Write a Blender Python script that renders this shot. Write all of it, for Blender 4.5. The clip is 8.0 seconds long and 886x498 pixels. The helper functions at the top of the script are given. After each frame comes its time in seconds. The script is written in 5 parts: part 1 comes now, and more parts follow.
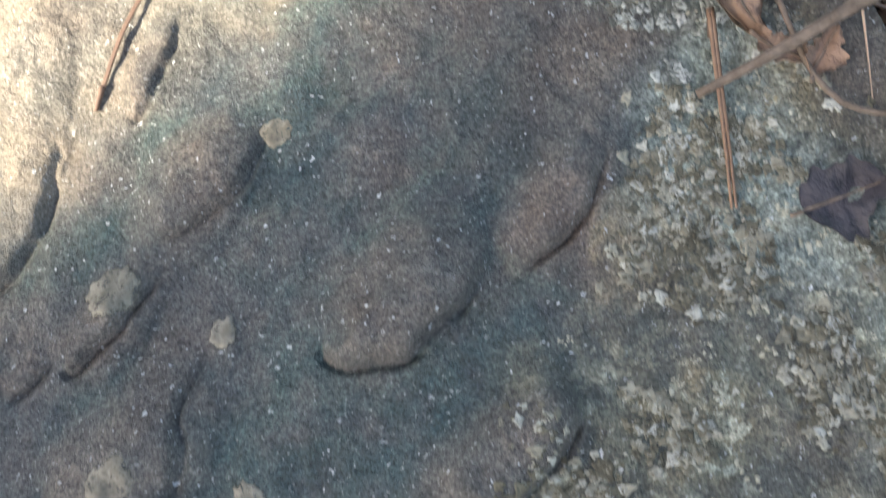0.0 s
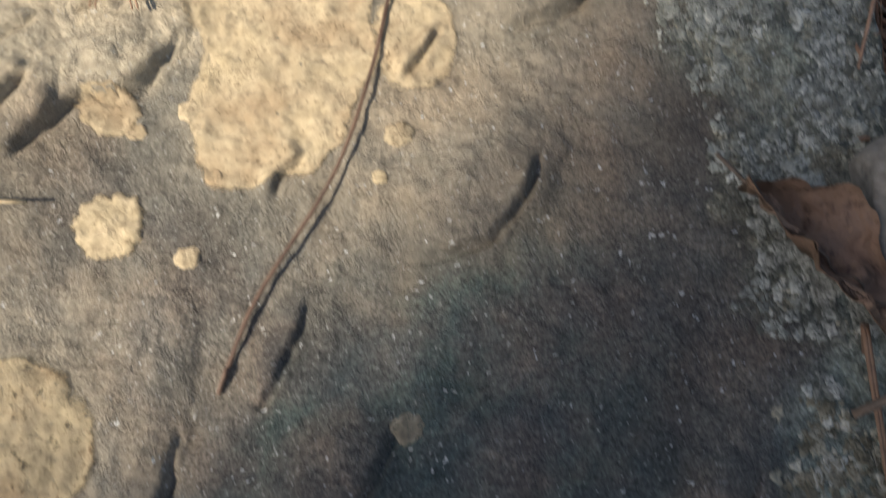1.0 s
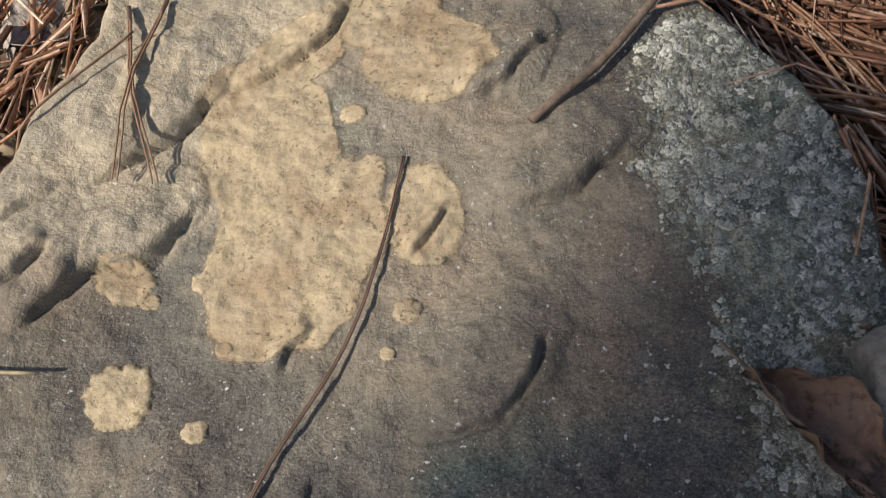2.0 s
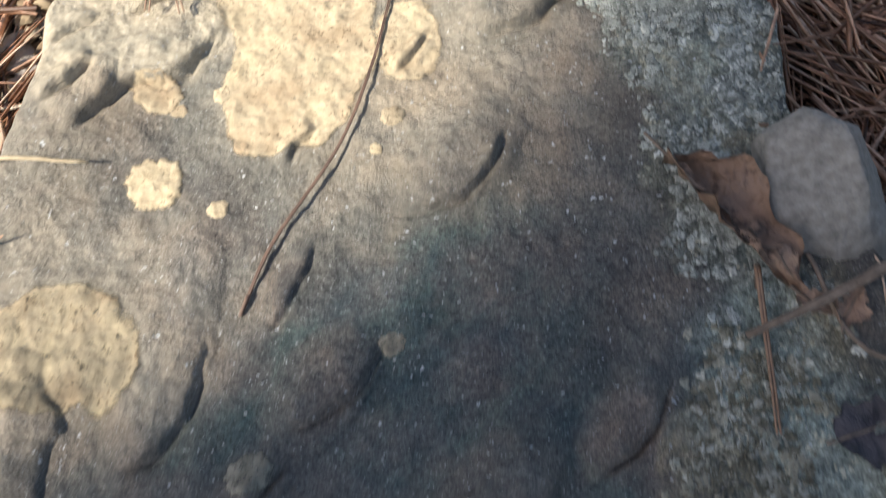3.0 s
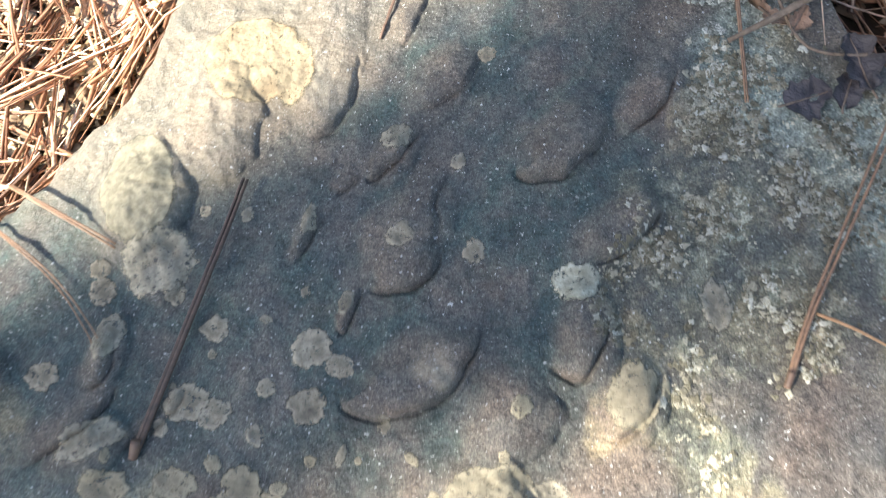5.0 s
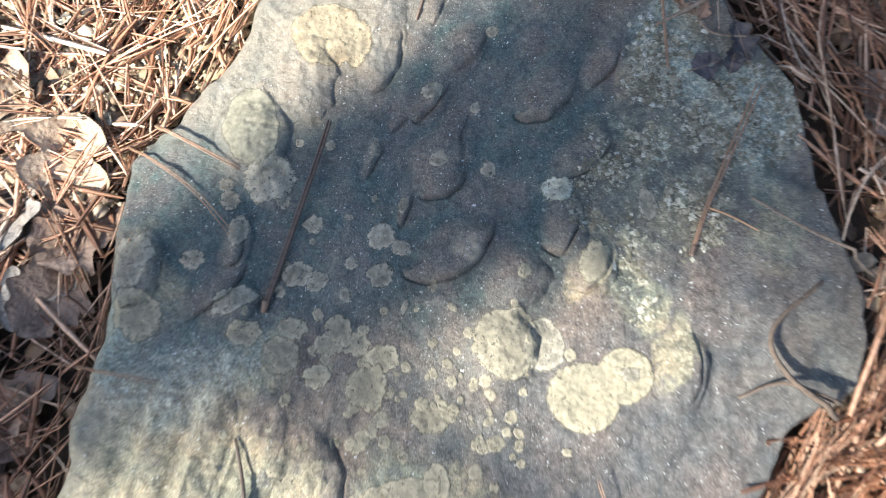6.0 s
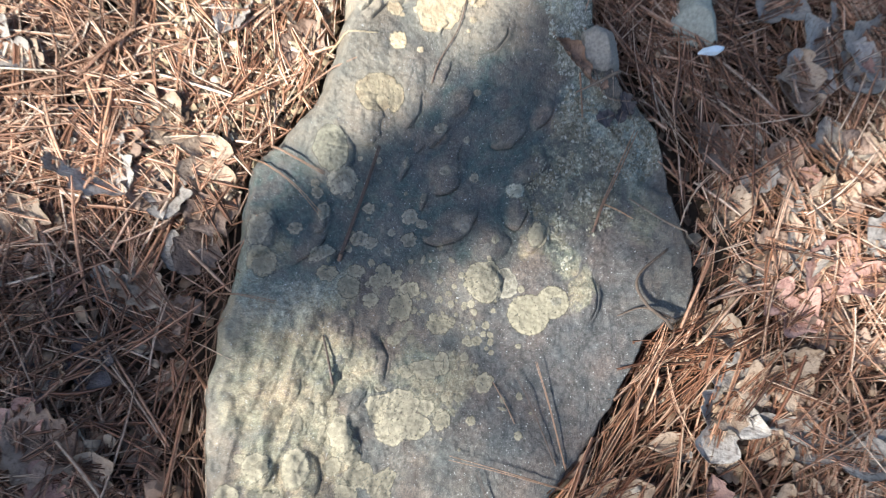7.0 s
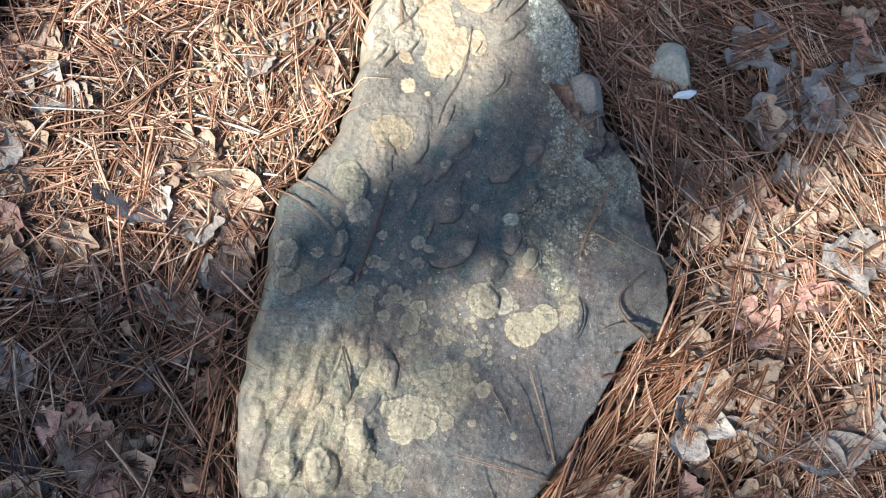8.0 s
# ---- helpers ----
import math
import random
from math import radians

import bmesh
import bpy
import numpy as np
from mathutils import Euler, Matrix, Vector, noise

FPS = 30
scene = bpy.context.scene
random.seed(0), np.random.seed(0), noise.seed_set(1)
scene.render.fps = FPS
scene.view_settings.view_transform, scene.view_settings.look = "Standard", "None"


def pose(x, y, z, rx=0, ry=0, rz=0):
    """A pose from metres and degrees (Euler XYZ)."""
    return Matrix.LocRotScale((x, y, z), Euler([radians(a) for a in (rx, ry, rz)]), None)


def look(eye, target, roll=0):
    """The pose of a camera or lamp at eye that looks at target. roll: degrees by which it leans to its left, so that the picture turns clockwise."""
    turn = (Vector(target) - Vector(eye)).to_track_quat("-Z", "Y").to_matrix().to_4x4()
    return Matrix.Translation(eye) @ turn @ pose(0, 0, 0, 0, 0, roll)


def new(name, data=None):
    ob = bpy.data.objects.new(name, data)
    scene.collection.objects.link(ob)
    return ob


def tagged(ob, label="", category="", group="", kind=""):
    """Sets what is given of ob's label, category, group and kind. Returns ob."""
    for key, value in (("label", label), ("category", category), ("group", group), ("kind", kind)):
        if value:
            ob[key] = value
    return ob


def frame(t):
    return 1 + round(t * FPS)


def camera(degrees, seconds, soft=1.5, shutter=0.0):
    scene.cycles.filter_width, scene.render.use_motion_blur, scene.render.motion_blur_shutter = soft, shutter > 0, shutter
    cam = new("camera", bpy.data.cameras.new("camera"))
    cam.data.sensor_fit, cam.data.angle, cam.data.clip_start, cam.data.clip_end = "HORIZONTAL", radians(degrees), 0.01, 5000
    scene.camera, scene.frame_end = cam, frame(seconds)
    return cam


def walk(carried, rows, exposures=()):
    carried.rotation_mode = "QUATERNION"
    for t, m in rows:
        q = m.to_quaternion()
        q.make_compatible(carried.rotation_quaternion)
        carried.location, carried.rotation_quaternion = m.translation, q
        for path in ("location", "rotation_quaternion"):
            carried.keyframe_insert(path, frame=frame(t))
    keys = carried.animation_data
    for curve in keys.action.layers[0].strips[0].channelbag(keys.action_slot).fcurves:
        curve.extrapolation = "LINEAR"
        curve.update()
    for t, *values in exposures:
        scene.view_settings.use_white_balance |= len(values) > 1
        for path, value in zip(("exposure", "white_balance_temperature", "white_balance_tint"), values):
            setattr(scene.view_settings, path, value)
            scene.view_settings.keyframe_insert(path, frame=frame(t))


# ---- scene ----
cam = camera(52.0, 8.0, soft=1.15, shutter=0.4)
PATH = [
    (0, (0.027, 0.016, 0.345), (-0.161, 0.448, -1.599), -25.1),
    (0.5, (0.015, 0.043, 0.344), (-0.18, 0.579, -1.573), -20.7),
    (1, (-0.011, 0.074, 0.355), (-0.206, 0.728, -1.525), -16.5),
    (1.2, (-0.015, 0.082, 0.359), (-0.215, 0.798, -1.498), -15.4),
    (2.3, (-0.006, 0.093, 0.374), (-0.206, 0.979, -1.408), -11.8),
    (2.5, (-0.001, 0.083, 0.38), (-0.207, 0.884, -1.441), -13.3),
    (3, (0.001, 0.017, 0.404), (-0.186, 0.785, -1.434), -12.4),
    (3.5, (-0.006, -0.027, 0.444), (-0.189, 0.614, -1.441), -14.8),
    (4, (-0.015, -0.068, 0.489), (-0.2, 0.503, -1.418), -16.9),
    (4.5, (-0.03, -0.08, 0.499), (-0.216, 0.434, -1.425), -18.9),
    (5, (-0.027, -0.111, 0.532), (-0.209, 0.388, -1.395), -19.2),
    (5.2, (-0.033, -0.13, 0.554), (-0.207, 0.361, -1.377), -18.7),
    (6.3, (-0.119, -0.178, 0.864), (-0.028, 0.088, -1.116), 18.2),
    (6.5, (-0.134, -0.193, 0.953), (-0.019, 0.06, -1.027), 24.1),
    (7, (-0.203, -0.233, 1.179), (-0.001, 0.032, -0.793), 37.7),
    (7.5, (-0.238, -0.229, 1.299), (-0.015, 0.036, -0.671), 40.5),
    (8, (-0.244, -0.228, 1.323), (-0.011, 0.046, -0.645), 40.9),
]
EXPOSURES = [(0.0, 2.28, 7250, 8), (0.5, 1.45, 6950, 8), (1.0, 0.5, 7000, 10), (1.2, 0.28, 6900, 11), (2.3, 0.08, 6600, 12), (2.5, 0.1, 6600, 12), (3.0, 1.0, 6450, 9), (3.5, 1.88, 5980, 2),
             (4.0, 2.02, 6650, 4), (4.5, 2.12, 6700, 6), (5.0, 2.06, 6600, 7), (6.5, 1.52, 5850, 5), (7.0, 1.28, 5850, 6), (8.0, 1.2, 5900, 7)]
walk(cam, [(t, look(eye, target, roll)) for t, eye, target, roll in PATH], EXPOSURES)

# ---- daylight: a low sun from behind a pine, and a clear sky ----
SUN_AZ, SUN_EL = radians(210), radians(44)
TO_SUN = Vector((math.cos(SUN_AZ) * math.cos(SUN_EL), math.sin(SUN_AZ) * math.cos(SUN_EL), math.sin(SUN_EL)))
world = bpy.data.worlds.new("sky")
scene.world = world
world.use_nodes = True
sky = world.node_tree.nodes.new("ShaderNodeTexSky")
sky.sky_type, sky.sun_disc = "NISHITA", False
sky.air_density, sky.dust_density, sky.ozone_density = 1.0, 1.6, 0.7
sky.sun_elevation, sky.sun_rotation = SUN_EL, radians(90) - SUN_AZ
back = world.node_tree.nodes["Background"]
world.node_tree.links.new(sky.outputs[0], back.inputs[0])
back.inputs[1].default_value = 0.078
lamp = bpy.data.lights.new("sun", "SUN")
lamp.energy, lamp.angle, lamp.color = 4.8, radians(0.53), (1.0, 0.93, 0.82)
sun = new("sun", lamp)
sun.matrix_world = look((0, 0, 0), -TO_SUN)
sun.location = TO_SUN * 30

# ---- materials ----
def material(name, rough=0.8):
    m = bpy.data.materials.new(name)
    m.use_nodes = True
    nt = m.node_tree
    bsdf = nt.nodes["Principled BSDF"]
    bsdf.inputs["Roughness"].default_value = rough
    return m, nt, bsdf


def tex_noise(nt, scale, detail=4.0, rough=0.55, coords="Object"):
    c = nt.nodes.new("ShaderNodeTexCoord")
    n = nt.nodes.new("ShaderNodeTexNoise")
    n.inputs["Scale"].default_value, n.inputs["Detail"].default_value, n.inputs["Roughness"].default_value = scale, detail, rough
    nt.links.new(c.outputs[coords], n.inputs["Vector"])
    return n.outputs["Fac"]


def ramp(nt, fac, stops):
    r = nt.nodes.new("ShaderNodeValToRGB")
    while len(r.color_ramp.elements) < len(stops):
        r.color_ramp.elements.new(0.5)
    for e, (p, c) in zip(r.color_ramp.elements, stops):
        e.position, e.color = p, (*c, 1) if len(c) == 3 else (c[0], c[0], c[0], 1)
    nt.links.new(fac, r.inputs["Fac"])
    return r.outputs["Color"]


def mix(nt, fac, a, b, kind="MIX"):
    m = nt.nodes.new("ShaderNodeMix")
    m.data_type, m.blend_type = "RGBA", kind
    for sock, v in ((m.inputs["Factor"], fac), (m.inputs["A"], a), (m.inputs["B"], b)):
        if isinstance(v, bpy.types.NodeSocket):
            nt.links.new(v, sock)
        elif isinstance(v, tuple):
            sock.default_value = (*v, 1)
        else:
            sock.default_value = v
    return m.outputs["Result"]


def math_node(nt, op, a, b=0.0, clamp=False):
    n = nt.nodes.new("ShaderNodeMath")
    n.operation, n.use_clamp = op, clamp
    for sock, v in ((n.inputs[0], a), (n.inputs[1], b)):
        if isinstance(v, bpy.types.NodeSocket):
            nt.links.new(v, sock)
        else:
            sock.default_value = v
    return n.outputs[0]


def attr(nt, name):
    n = nt.nodes.new("ShaderNodeAttribute")
    n.attribute_name = name
    return n.outputs["Fac"]


def bump(nt, bsdf, height, strength, distance, below=None):
    b = nt.nodes.new("ShaderNodeBump")
    b.inputs["Strength"].default_value, b.inputs["Distance"].default_value = strength, distance
    nt.links.new(height, b.inputs["Height"])
    if below:
        nt.links.new(below, b.inputs["Normal"])
    nt.links.new(b.outputs[0], bsdf.inputs["Normal"])
    return b.outputs[0]


def rock_material():
    m, nt, bsdf = material("weathered_sandstone", 0.82)
    base = ramp(nt, tex_noise(nt, 26, 6, 0.6), [(0.30, (0.074, 0.066, 0.059)), (0.5, (0.116, 0.102, 0.088)), (0.72, (0.172, 0.150, 0.124))])
    # biofilm with painted shade, sandy pale with painted sun, buff stains, greenish crust; noise-broken
    rag = tex_noise(nt, 70, 6, 0.65)
    turn = nt.nodes.new("ShaderNodeMapping")
    turn.inputs["Rotation"].default_value = (0, 0, radians(-57))
    stretch = nt.nodes.new("ShaderNodeMapping")
    stretch.inputs["Scale"].default_value = (0.35, 1, 1)
    nt.links.new(turn.outputs[0], stretch.inputs["Vector"])
    place = nt.nodes.new("ShaderNodeTexCoord")
    nt.links.new(place.outputs["Object"], turn.inputs["Vector"])
    streak = nt.nodes.new("ShaderNodeTexNoise")
    streak.inputs["Scale"].default_value, streak.inputs["Detail"].default_value, streak.inputs["Roughness"].default_value = 75, 6, 0.6
    nt.links.new(stretch.outputs[0], streak.inputs["Vector"])
    base = mix(nt, 1.0, base, ramp(nt, streak.outputs["Fac"], [(0.3, (0.85,)), (0.5, (1.0,)), (0.7, (1.14,))]), "MULTIPLY")
    # biofilm and painted shade in one tint, from navy through teal to mauve grey
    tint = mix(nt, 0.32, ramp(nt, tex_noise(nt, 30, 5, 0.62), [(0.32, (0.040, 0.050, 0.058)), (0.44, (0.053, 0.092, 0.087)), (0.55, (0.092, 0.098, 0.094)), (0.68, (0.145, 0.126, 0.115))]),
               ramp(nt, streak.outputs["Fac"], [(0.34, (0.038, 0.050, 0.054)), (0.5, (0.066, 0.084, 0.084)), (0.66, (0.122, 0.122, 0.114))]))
    film_shade = math_node(nt, "MULTIPLY", attr(nt, "film_shade"), ramp(nt, streak.outputs["Fac"], [(0.35, (1.0,)), (0.66, (0.74,))]), True)
    col = mix(nt, film_shade, base, tint)
    # bare mauve-grey stone low on the boulder, its half-shade painted in as darker colour
    col = mix(nt, math_node(nt, "MULTIPLY", attr(nt, "mauve_shade"), 0.75), col, ramp(nt, streak.outputs["Fac"], [(0.36, (0.054, 0.050, 0.050)), (0.64, (0.102, 0.090, 0.087))]))
    buff = math_node(nt, "MULTIPLY", attr(nt, "buff"), ramp(nt, tex_noise(nt, 80, 8, 0.75), [(0.38, (0.15,)), (0.48, (1.0,))]), True)
    col = mix(nt, buff, col, ramp(nt, tex_noise(nt, 170, 7, 0.75), [(0.3, (0.115, 0.105, 0.075)), (0.66, (0.285, 0.252, 0.175))]))
    crust = attr(nt, "crust")
    col = mix(nt, math_node(nt, "MULTIPLY", crust, 0.95), col, ramp(nt, tex_noise(nt, 40, 5, 0.6), [(0.35, (0.066, 0.070, 0.058)), (0.55, (0.130, 0.120, 0.088)), (0.68, (0.20, 0.172, 0.122))]))
    for size, cut, soft, tone in ((42, 0.53, 0.03, (0.19, 0.16, 0.105)), (95, 0.555, 0.02, (0.25, 0.235, 0.17)), (170, 0.585, 0.015, (0.42, 0.395, 0.30))):
        spot = math_node(nt, "MULTIPLY", crust, ramp(nt, tex_noise(nt, size, 8, 0.7), [(cut - soft, (0.0,)), (cut + soft, (0.92,))]), True)
        col = mix(nt, spot, col, tone)
    # a thin whitish-green bloom, patchy
    bloom = math_node(nt, "MULTIPLY", attr(nt, "bloom"), mix(nt, 0.5, ramp(nt, tex_noise(nt, 34, 6, 0.65), [(0.40, (0.0,)), (0.58, (1.0,))]), ramp(nt, tex_noise(nt, 130, 5, 0.7), [(0.42, (0.1,)), (0.58, (1.0,))])), True)
    col = mix(nt, bloom, col, ramp(nt, tex_noise(nt, 260, 5, 0.7), [(0.34, (0.165, 0.185, 0.155)), (0.66, (0.41, 0.43, 0.365))]))
    knob = math_node(nt, "MULTIPLY", attr(nt, "knob"), ramp(nt, rag, [(0.3, (0.5,)), (0.6, (0.88,))]), True)
    col = mix(nt, knob, col, ramp(nt, tex_noise(nt, 60, 5, 0.6), [(0.3, (0.094, 0.083, 0.076)), (0.7, (0.176, 0.150, 0.128))]))
    mottle = mix(nt, 0.5, ramp(nt, tex_noise(nt, 48, 4, 0.6), [(0.32, (0.60, 0.64, 0.67)), (0.5, (1.0, 1.0, 1.0)), (0.7, (1.42, 1.36, 1.27))]), ramp(nt, tex_noise(nt, 150, 4, 0.65), [(0.3, (0.72,)), (0.5, (1.0,)), (0.7, (1.28,))]))
    col = mix(nt, 1.0, col, mottle, "MULTIPLY")
    col = mix(nt, 1.0, col, ramp(nt, tex_noise(nt, 17, 5, 0.65), [(0.36, (0.78, 0.88, 0.92)), (0.5, (1.0, 1.0, 0.98)), (0.64, (1.20, 1.06, 0.97))]), "MULTIPLY")
    # grains of quartz and dark grains
    col = mix(nt, 1.0, col, ramp(nt, tex_noise(nt, 430, 3, 0.7), [(0.30, (0.68,)), (0.5, (1.0,)), (0.70, (1.36,))]), "MULTIPLY")
    col = mix(nt, 1.0, col, ramp(nt, tex_noise(nt, 1150, 2, 0.6), [(0.30, (0.54,)), (0.5, (1.0,)), (0.70, (1.58,))]), "MULTIPLY")
    col = mix(nt, ramp(nt, tex_noise(nt, 900, 2, 0.5), [(0.30, (0.6,)), (0.44, (0.0,))]), col, (0.030, 0.028, 0.028))
    # pale stone colour, painted brighter where the sun falls on the boulder
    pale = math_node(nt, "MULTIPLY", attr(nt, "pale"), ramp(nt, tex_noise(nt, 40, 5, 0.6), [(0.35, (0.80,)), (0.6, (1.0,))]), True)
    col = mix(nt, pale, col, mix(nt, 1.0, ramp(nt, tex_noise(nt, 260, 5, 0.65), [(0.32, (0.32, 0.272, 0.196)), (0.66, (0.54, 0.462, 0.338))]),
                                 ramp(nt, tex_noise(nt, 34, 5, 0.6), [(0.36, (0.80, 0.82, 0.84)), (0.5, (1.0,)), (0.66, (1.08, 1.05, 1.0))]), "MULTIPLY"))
    # quartz glints painted in as whitish specks
    glint = ramp(nt, tex_noise(nt, 900, 2, 0.5), [(0.69, (0.0,)), (0.72, (1.0,))])
    col = mix(nt, math_node(nt, "MULTIPLY", glint, 0.5), col, (0.62, 0.62, 0.60))
    glint = math_node(nt, "MULTIPLY", ramp(nt, tex_noise(nt, 420, 2, 0.5), [(0.685, (0.0,)), (0.71, (1.0,))]), ramp(nt, rag, [(0.42, (0.15,)), (0.6, (0.95,))]))
    col = mix(nt, glint, col, (0.60, 0.61, 0.60))
    nt.links.new(col, bsdf.inputs["Base Color"])
    nt.links.new(ramp(nt, rag, [(0.3, (0.60,)), (0.7, (0.88,))]), bsdf.inputs["Roughness"])
    n1 = bump(nt, bsdf, tex_noise(nt, 120, 5, 0.6), 0.22, 0.004)
    bump(nt, bsdf, tex_noise(nt, 600, 4, 0.72), 0.75, 0.0018, n1)
    return m


def lichen_material(name, low, high, core, heart=1.0, cover=1.0, pits=0.0):
    m, nt, bsdf = material(name, 0.92)
    info = nt.nodes.new("ShaderNodeObjectInfo")
    col = ramp(nt, tex_noise(nt, 230, 6, 0.65), [(0.34, low), (0.62, high)])
    rim = attr(nt, "rim")
    patch = math_node(nt, "MULTIPLY", ramp(nt, rim, [(0.45, (0.85 * heart,)), (0.8, (0.0,))]), ramp(nt, tex_noise(nt, 130, 7, 0.72), [(0.40, (0.15,)), (0.58, (1.0,))]))
    col = mix(nt, patch, col, core)
    worn = ramp(nt, math_node(nt, "ADD", tex_noise(nt, 420, 4, 0.7), math_node(nt, "MULTIPLY", info.outputs["Random"], 0.06)), [(0.33 + 0.04 * heart, (0.9,)), (0.40 + 0.06 * heart, (0.0,))])
    col = mix(nt, worn, col, (0.13, 0.12, 0.095))
    if pits:
        pit = math_node(nt, "MULTIPLY", ramp(nt, tex_noise(nt, 520, 3, 0.6), [(0.36, (1.0,)), (0.42, (0.0,))]), ramp(nt, tex_noise(nt, 60, 4, 0.6), [(0.42, (0.1,)), (0.56, (pits,))]))
        col = mix(nt, pit, col, (0.17, 0.125, 0.075))
        col = mix(nt, 1.0, col, ramp(nt, tex_noise(nt, 38, 5, 0.62), [(0.34, (0.80, 0.74, 0.70)), (0.5, (1.0,)), (0.66, (1.10, 1.10, 1.06))]), "MULTIPLY")
    hsv = nt.nodes.new("ShaderNodeHueSaturation")
    nt.links.new(col, hsv.inputs["Color"])
    nt.links.new(math_node(nt, "ADD", math_node(nt, "MULTIPLY", info.outputs["Random"], 0.25), 0.85), hsv.inputs["Value"])
    nt.links.new(hsv.outputs[0], bsdf.inputs["Base Color"])
    # the crust breaks into grains towards its edge
    ragged = math_node(nt, "ADD", math_node(nt, "MULTIPLY", rim, -1.2), math_node(nt, "ADD", math_node(nt, "MULTIPLY", tex_noise(nt, 330, 5, 0.7), 0.6), 1.2))
    gaps = ramp(nt, tex_noise(nt, 260, 7, 0.75), [(0.36 + 0.03 * heart, (1 - 0.85 * heart,)), (0.41 + 0.03 * heart, (1.0,))])
    nt.links.new(math_node(nt, "MULTIPLY", ramp(nt, ragged, [(0.34, (0.0,)), (0.58, (cover,))]), gaps), bsdf.inputs["Alpha"])
    bump(nt, bsdf, tex_noise(nt, 420, 5, 0.7), 0.6, 0.0016)
    return m


def litter_material(name, stops, island=True, rough=0.62, relief=900, lit_tone=False, dirt=(0.10, 0.062, 0.036)):
    m, nt, bsdf = material(name, rough)
    if island:
        g = nt.nodes.new("ShaderNodeNewGeometry").outputs["Random Per Island"]
    else:
        g = nt.nodes.new("ShaderNodeObjectInfo").outputs["Random"]
    col = ramp(nt, g, stops)
    col = mix(nt, ramp(nt, tex_noise(nt, 130, 5, 0.65), [(0.35, (0.55,)), (0.6, (0.0,))]), col, dirt)
    col = mix(nt, 1.0, col, ramp(nt, tex_noise(nt, 5, 4, 0.6), [(0.35, (0.62,)), (0.62, (1.1,))]), "MULTIPLY")
    # sun and shade painted into the straw: dark rust at 0, brighter at 1
    if lit_tone:
        col = mix(nt, 1.0, col, ramp(nt, attr(nt, "lit_tone"), [(0.0, (0.62, 0.50, 0.42)), (0.5, (1.0, 1.0, 1.0)), (1.0, (1.25, 1.28, 1.28))]), "MULTIPLY")
    nt.links.new(col, bsdf.inputs["Base Color"])
    bump(nt, bsdf, tex_noise(nt, relief, 3), 0.4, 0.0006)
    return m


def leaf_material(name, low, high, spot):
    m, nt, bsdf = material(name, 0.6)
    info = nt.nodes.new("ShaderNodeObjectInfo")
    col = ramp(nt, tex_noise(nt, 75, 6, 0.65), [(0.3, low), (0.68, high)])
    col = mix(nt, ramp(nt, tex_noise(nt, 150, 5, 0.7), [(0.36, (0.8,)), (0.46, (0.0,))]), col, spot)
    hsv = nt.nodes.new("ShaderNodeHueSaturation")
    nt.links.new(col, hsv.inputs["Color"])
    nt.links.new(math_node(nt, "ADD", math_node(nt, "MULTIPLY", info.outputs["Random"], 0.45), 0.62), hsv.inputs["Value"])
    nt.links.new(hsv.outputs[0], bsdf.inputs["Base Color"])
    # side veins
    w = nt.nodes.new("ShaderNodeTexWave")
    w.inputs["Scale"].default_value, w.inputs["Distortion"].default_value = 60, 3.0
    c = nt.nodes.new("ShaderNodeTexCoord")
    nt.links.new(c.outputs["Object"], w.inputs["Vector"])
    n0 = bump(nt, bsdf, tex_noise(nt, 62, 5, 0.6), 0.7, 0.006)
    n1 = bump(nt, bsdf, w.outputs["Fac"], 0.25, 0.0006, n0)
    bump(nt, bsdf, tex_noise(nt, 240, 5), 0.5, 0.0012, n1)
    return m


def plain_material(name, low, high, scale, rough=0.8, dist=0.001):
    m, nt, bsdf = material(name, rough)
    nt.links.new(ramp(nt, tex_noise(nt, scale, 6, 0.62), [(0.3, low), (0.7, high)]), bsdf.inputs["Base Color"])
    n1 = bump(nt, bsdf, tex_noise(nt, scale * 1.6, 5), 0.5, dist * 2)
    bump(nt, bsdf, tex_noise(nt, scale * 7, 4), 0.5, dist * 0.6, n1)
    return m


ROCK = rock_material()
LICHEN_CREAM = lichen_material("cream_lichen", (0.375, 0.298, 0.19), (0.53, 0.43, 0.286), (0.22, 0.17, 0.11), 0.15, pits=0.9)
LICHEN_PALE = lichen_material("whitish_green_lichen", (0.23, 0.225, 0.17), (0.47, 0.465, 0.38), (0.22, 0.21, 0.155), 1.0)
LICHEN_MOTTLED = lichen_material("mottled_lichen", (0.26, 0.21, 0.132), (0.385, 0.315, 0.205), (0.16, 0.132, 0.092), 0.75, pits=0.9)
LICHEN_GREY = lichen_material("grey_green_lichen", (0.23, 0.205, 0.155), (0.45, 0.405, 0.315), (0.18, 0.16, 0.122), 1.0, 0.85)
LICHEN_BUFF = lichen_material("buff_lichen", (0.245, 0.215, 0.15), (0.38, 0.333, 0.238), (0.19, 0.165, 0.12), 1.0, 0.88)
LICHEN_GRANULAR = lichen_material("granular_lichen", (0.17, 0.156, 0.112), (0.33, 0.30, 0.22), (0.25, 0.228, 0.165), 0.1, 0.9)
LICHEN_RINGED = lichen_material("ringed_lichen", (0.20, 0.175, 0.118), (0.30, 0.262, 0.183), (0.17, 0.147, 0.102), 0.7)
FLAKES = plain_material("crust_flakes", (0.26, 0.23, 0.15), (0.58, 0.545, 0.43), 130, 0.9, 0.0006)
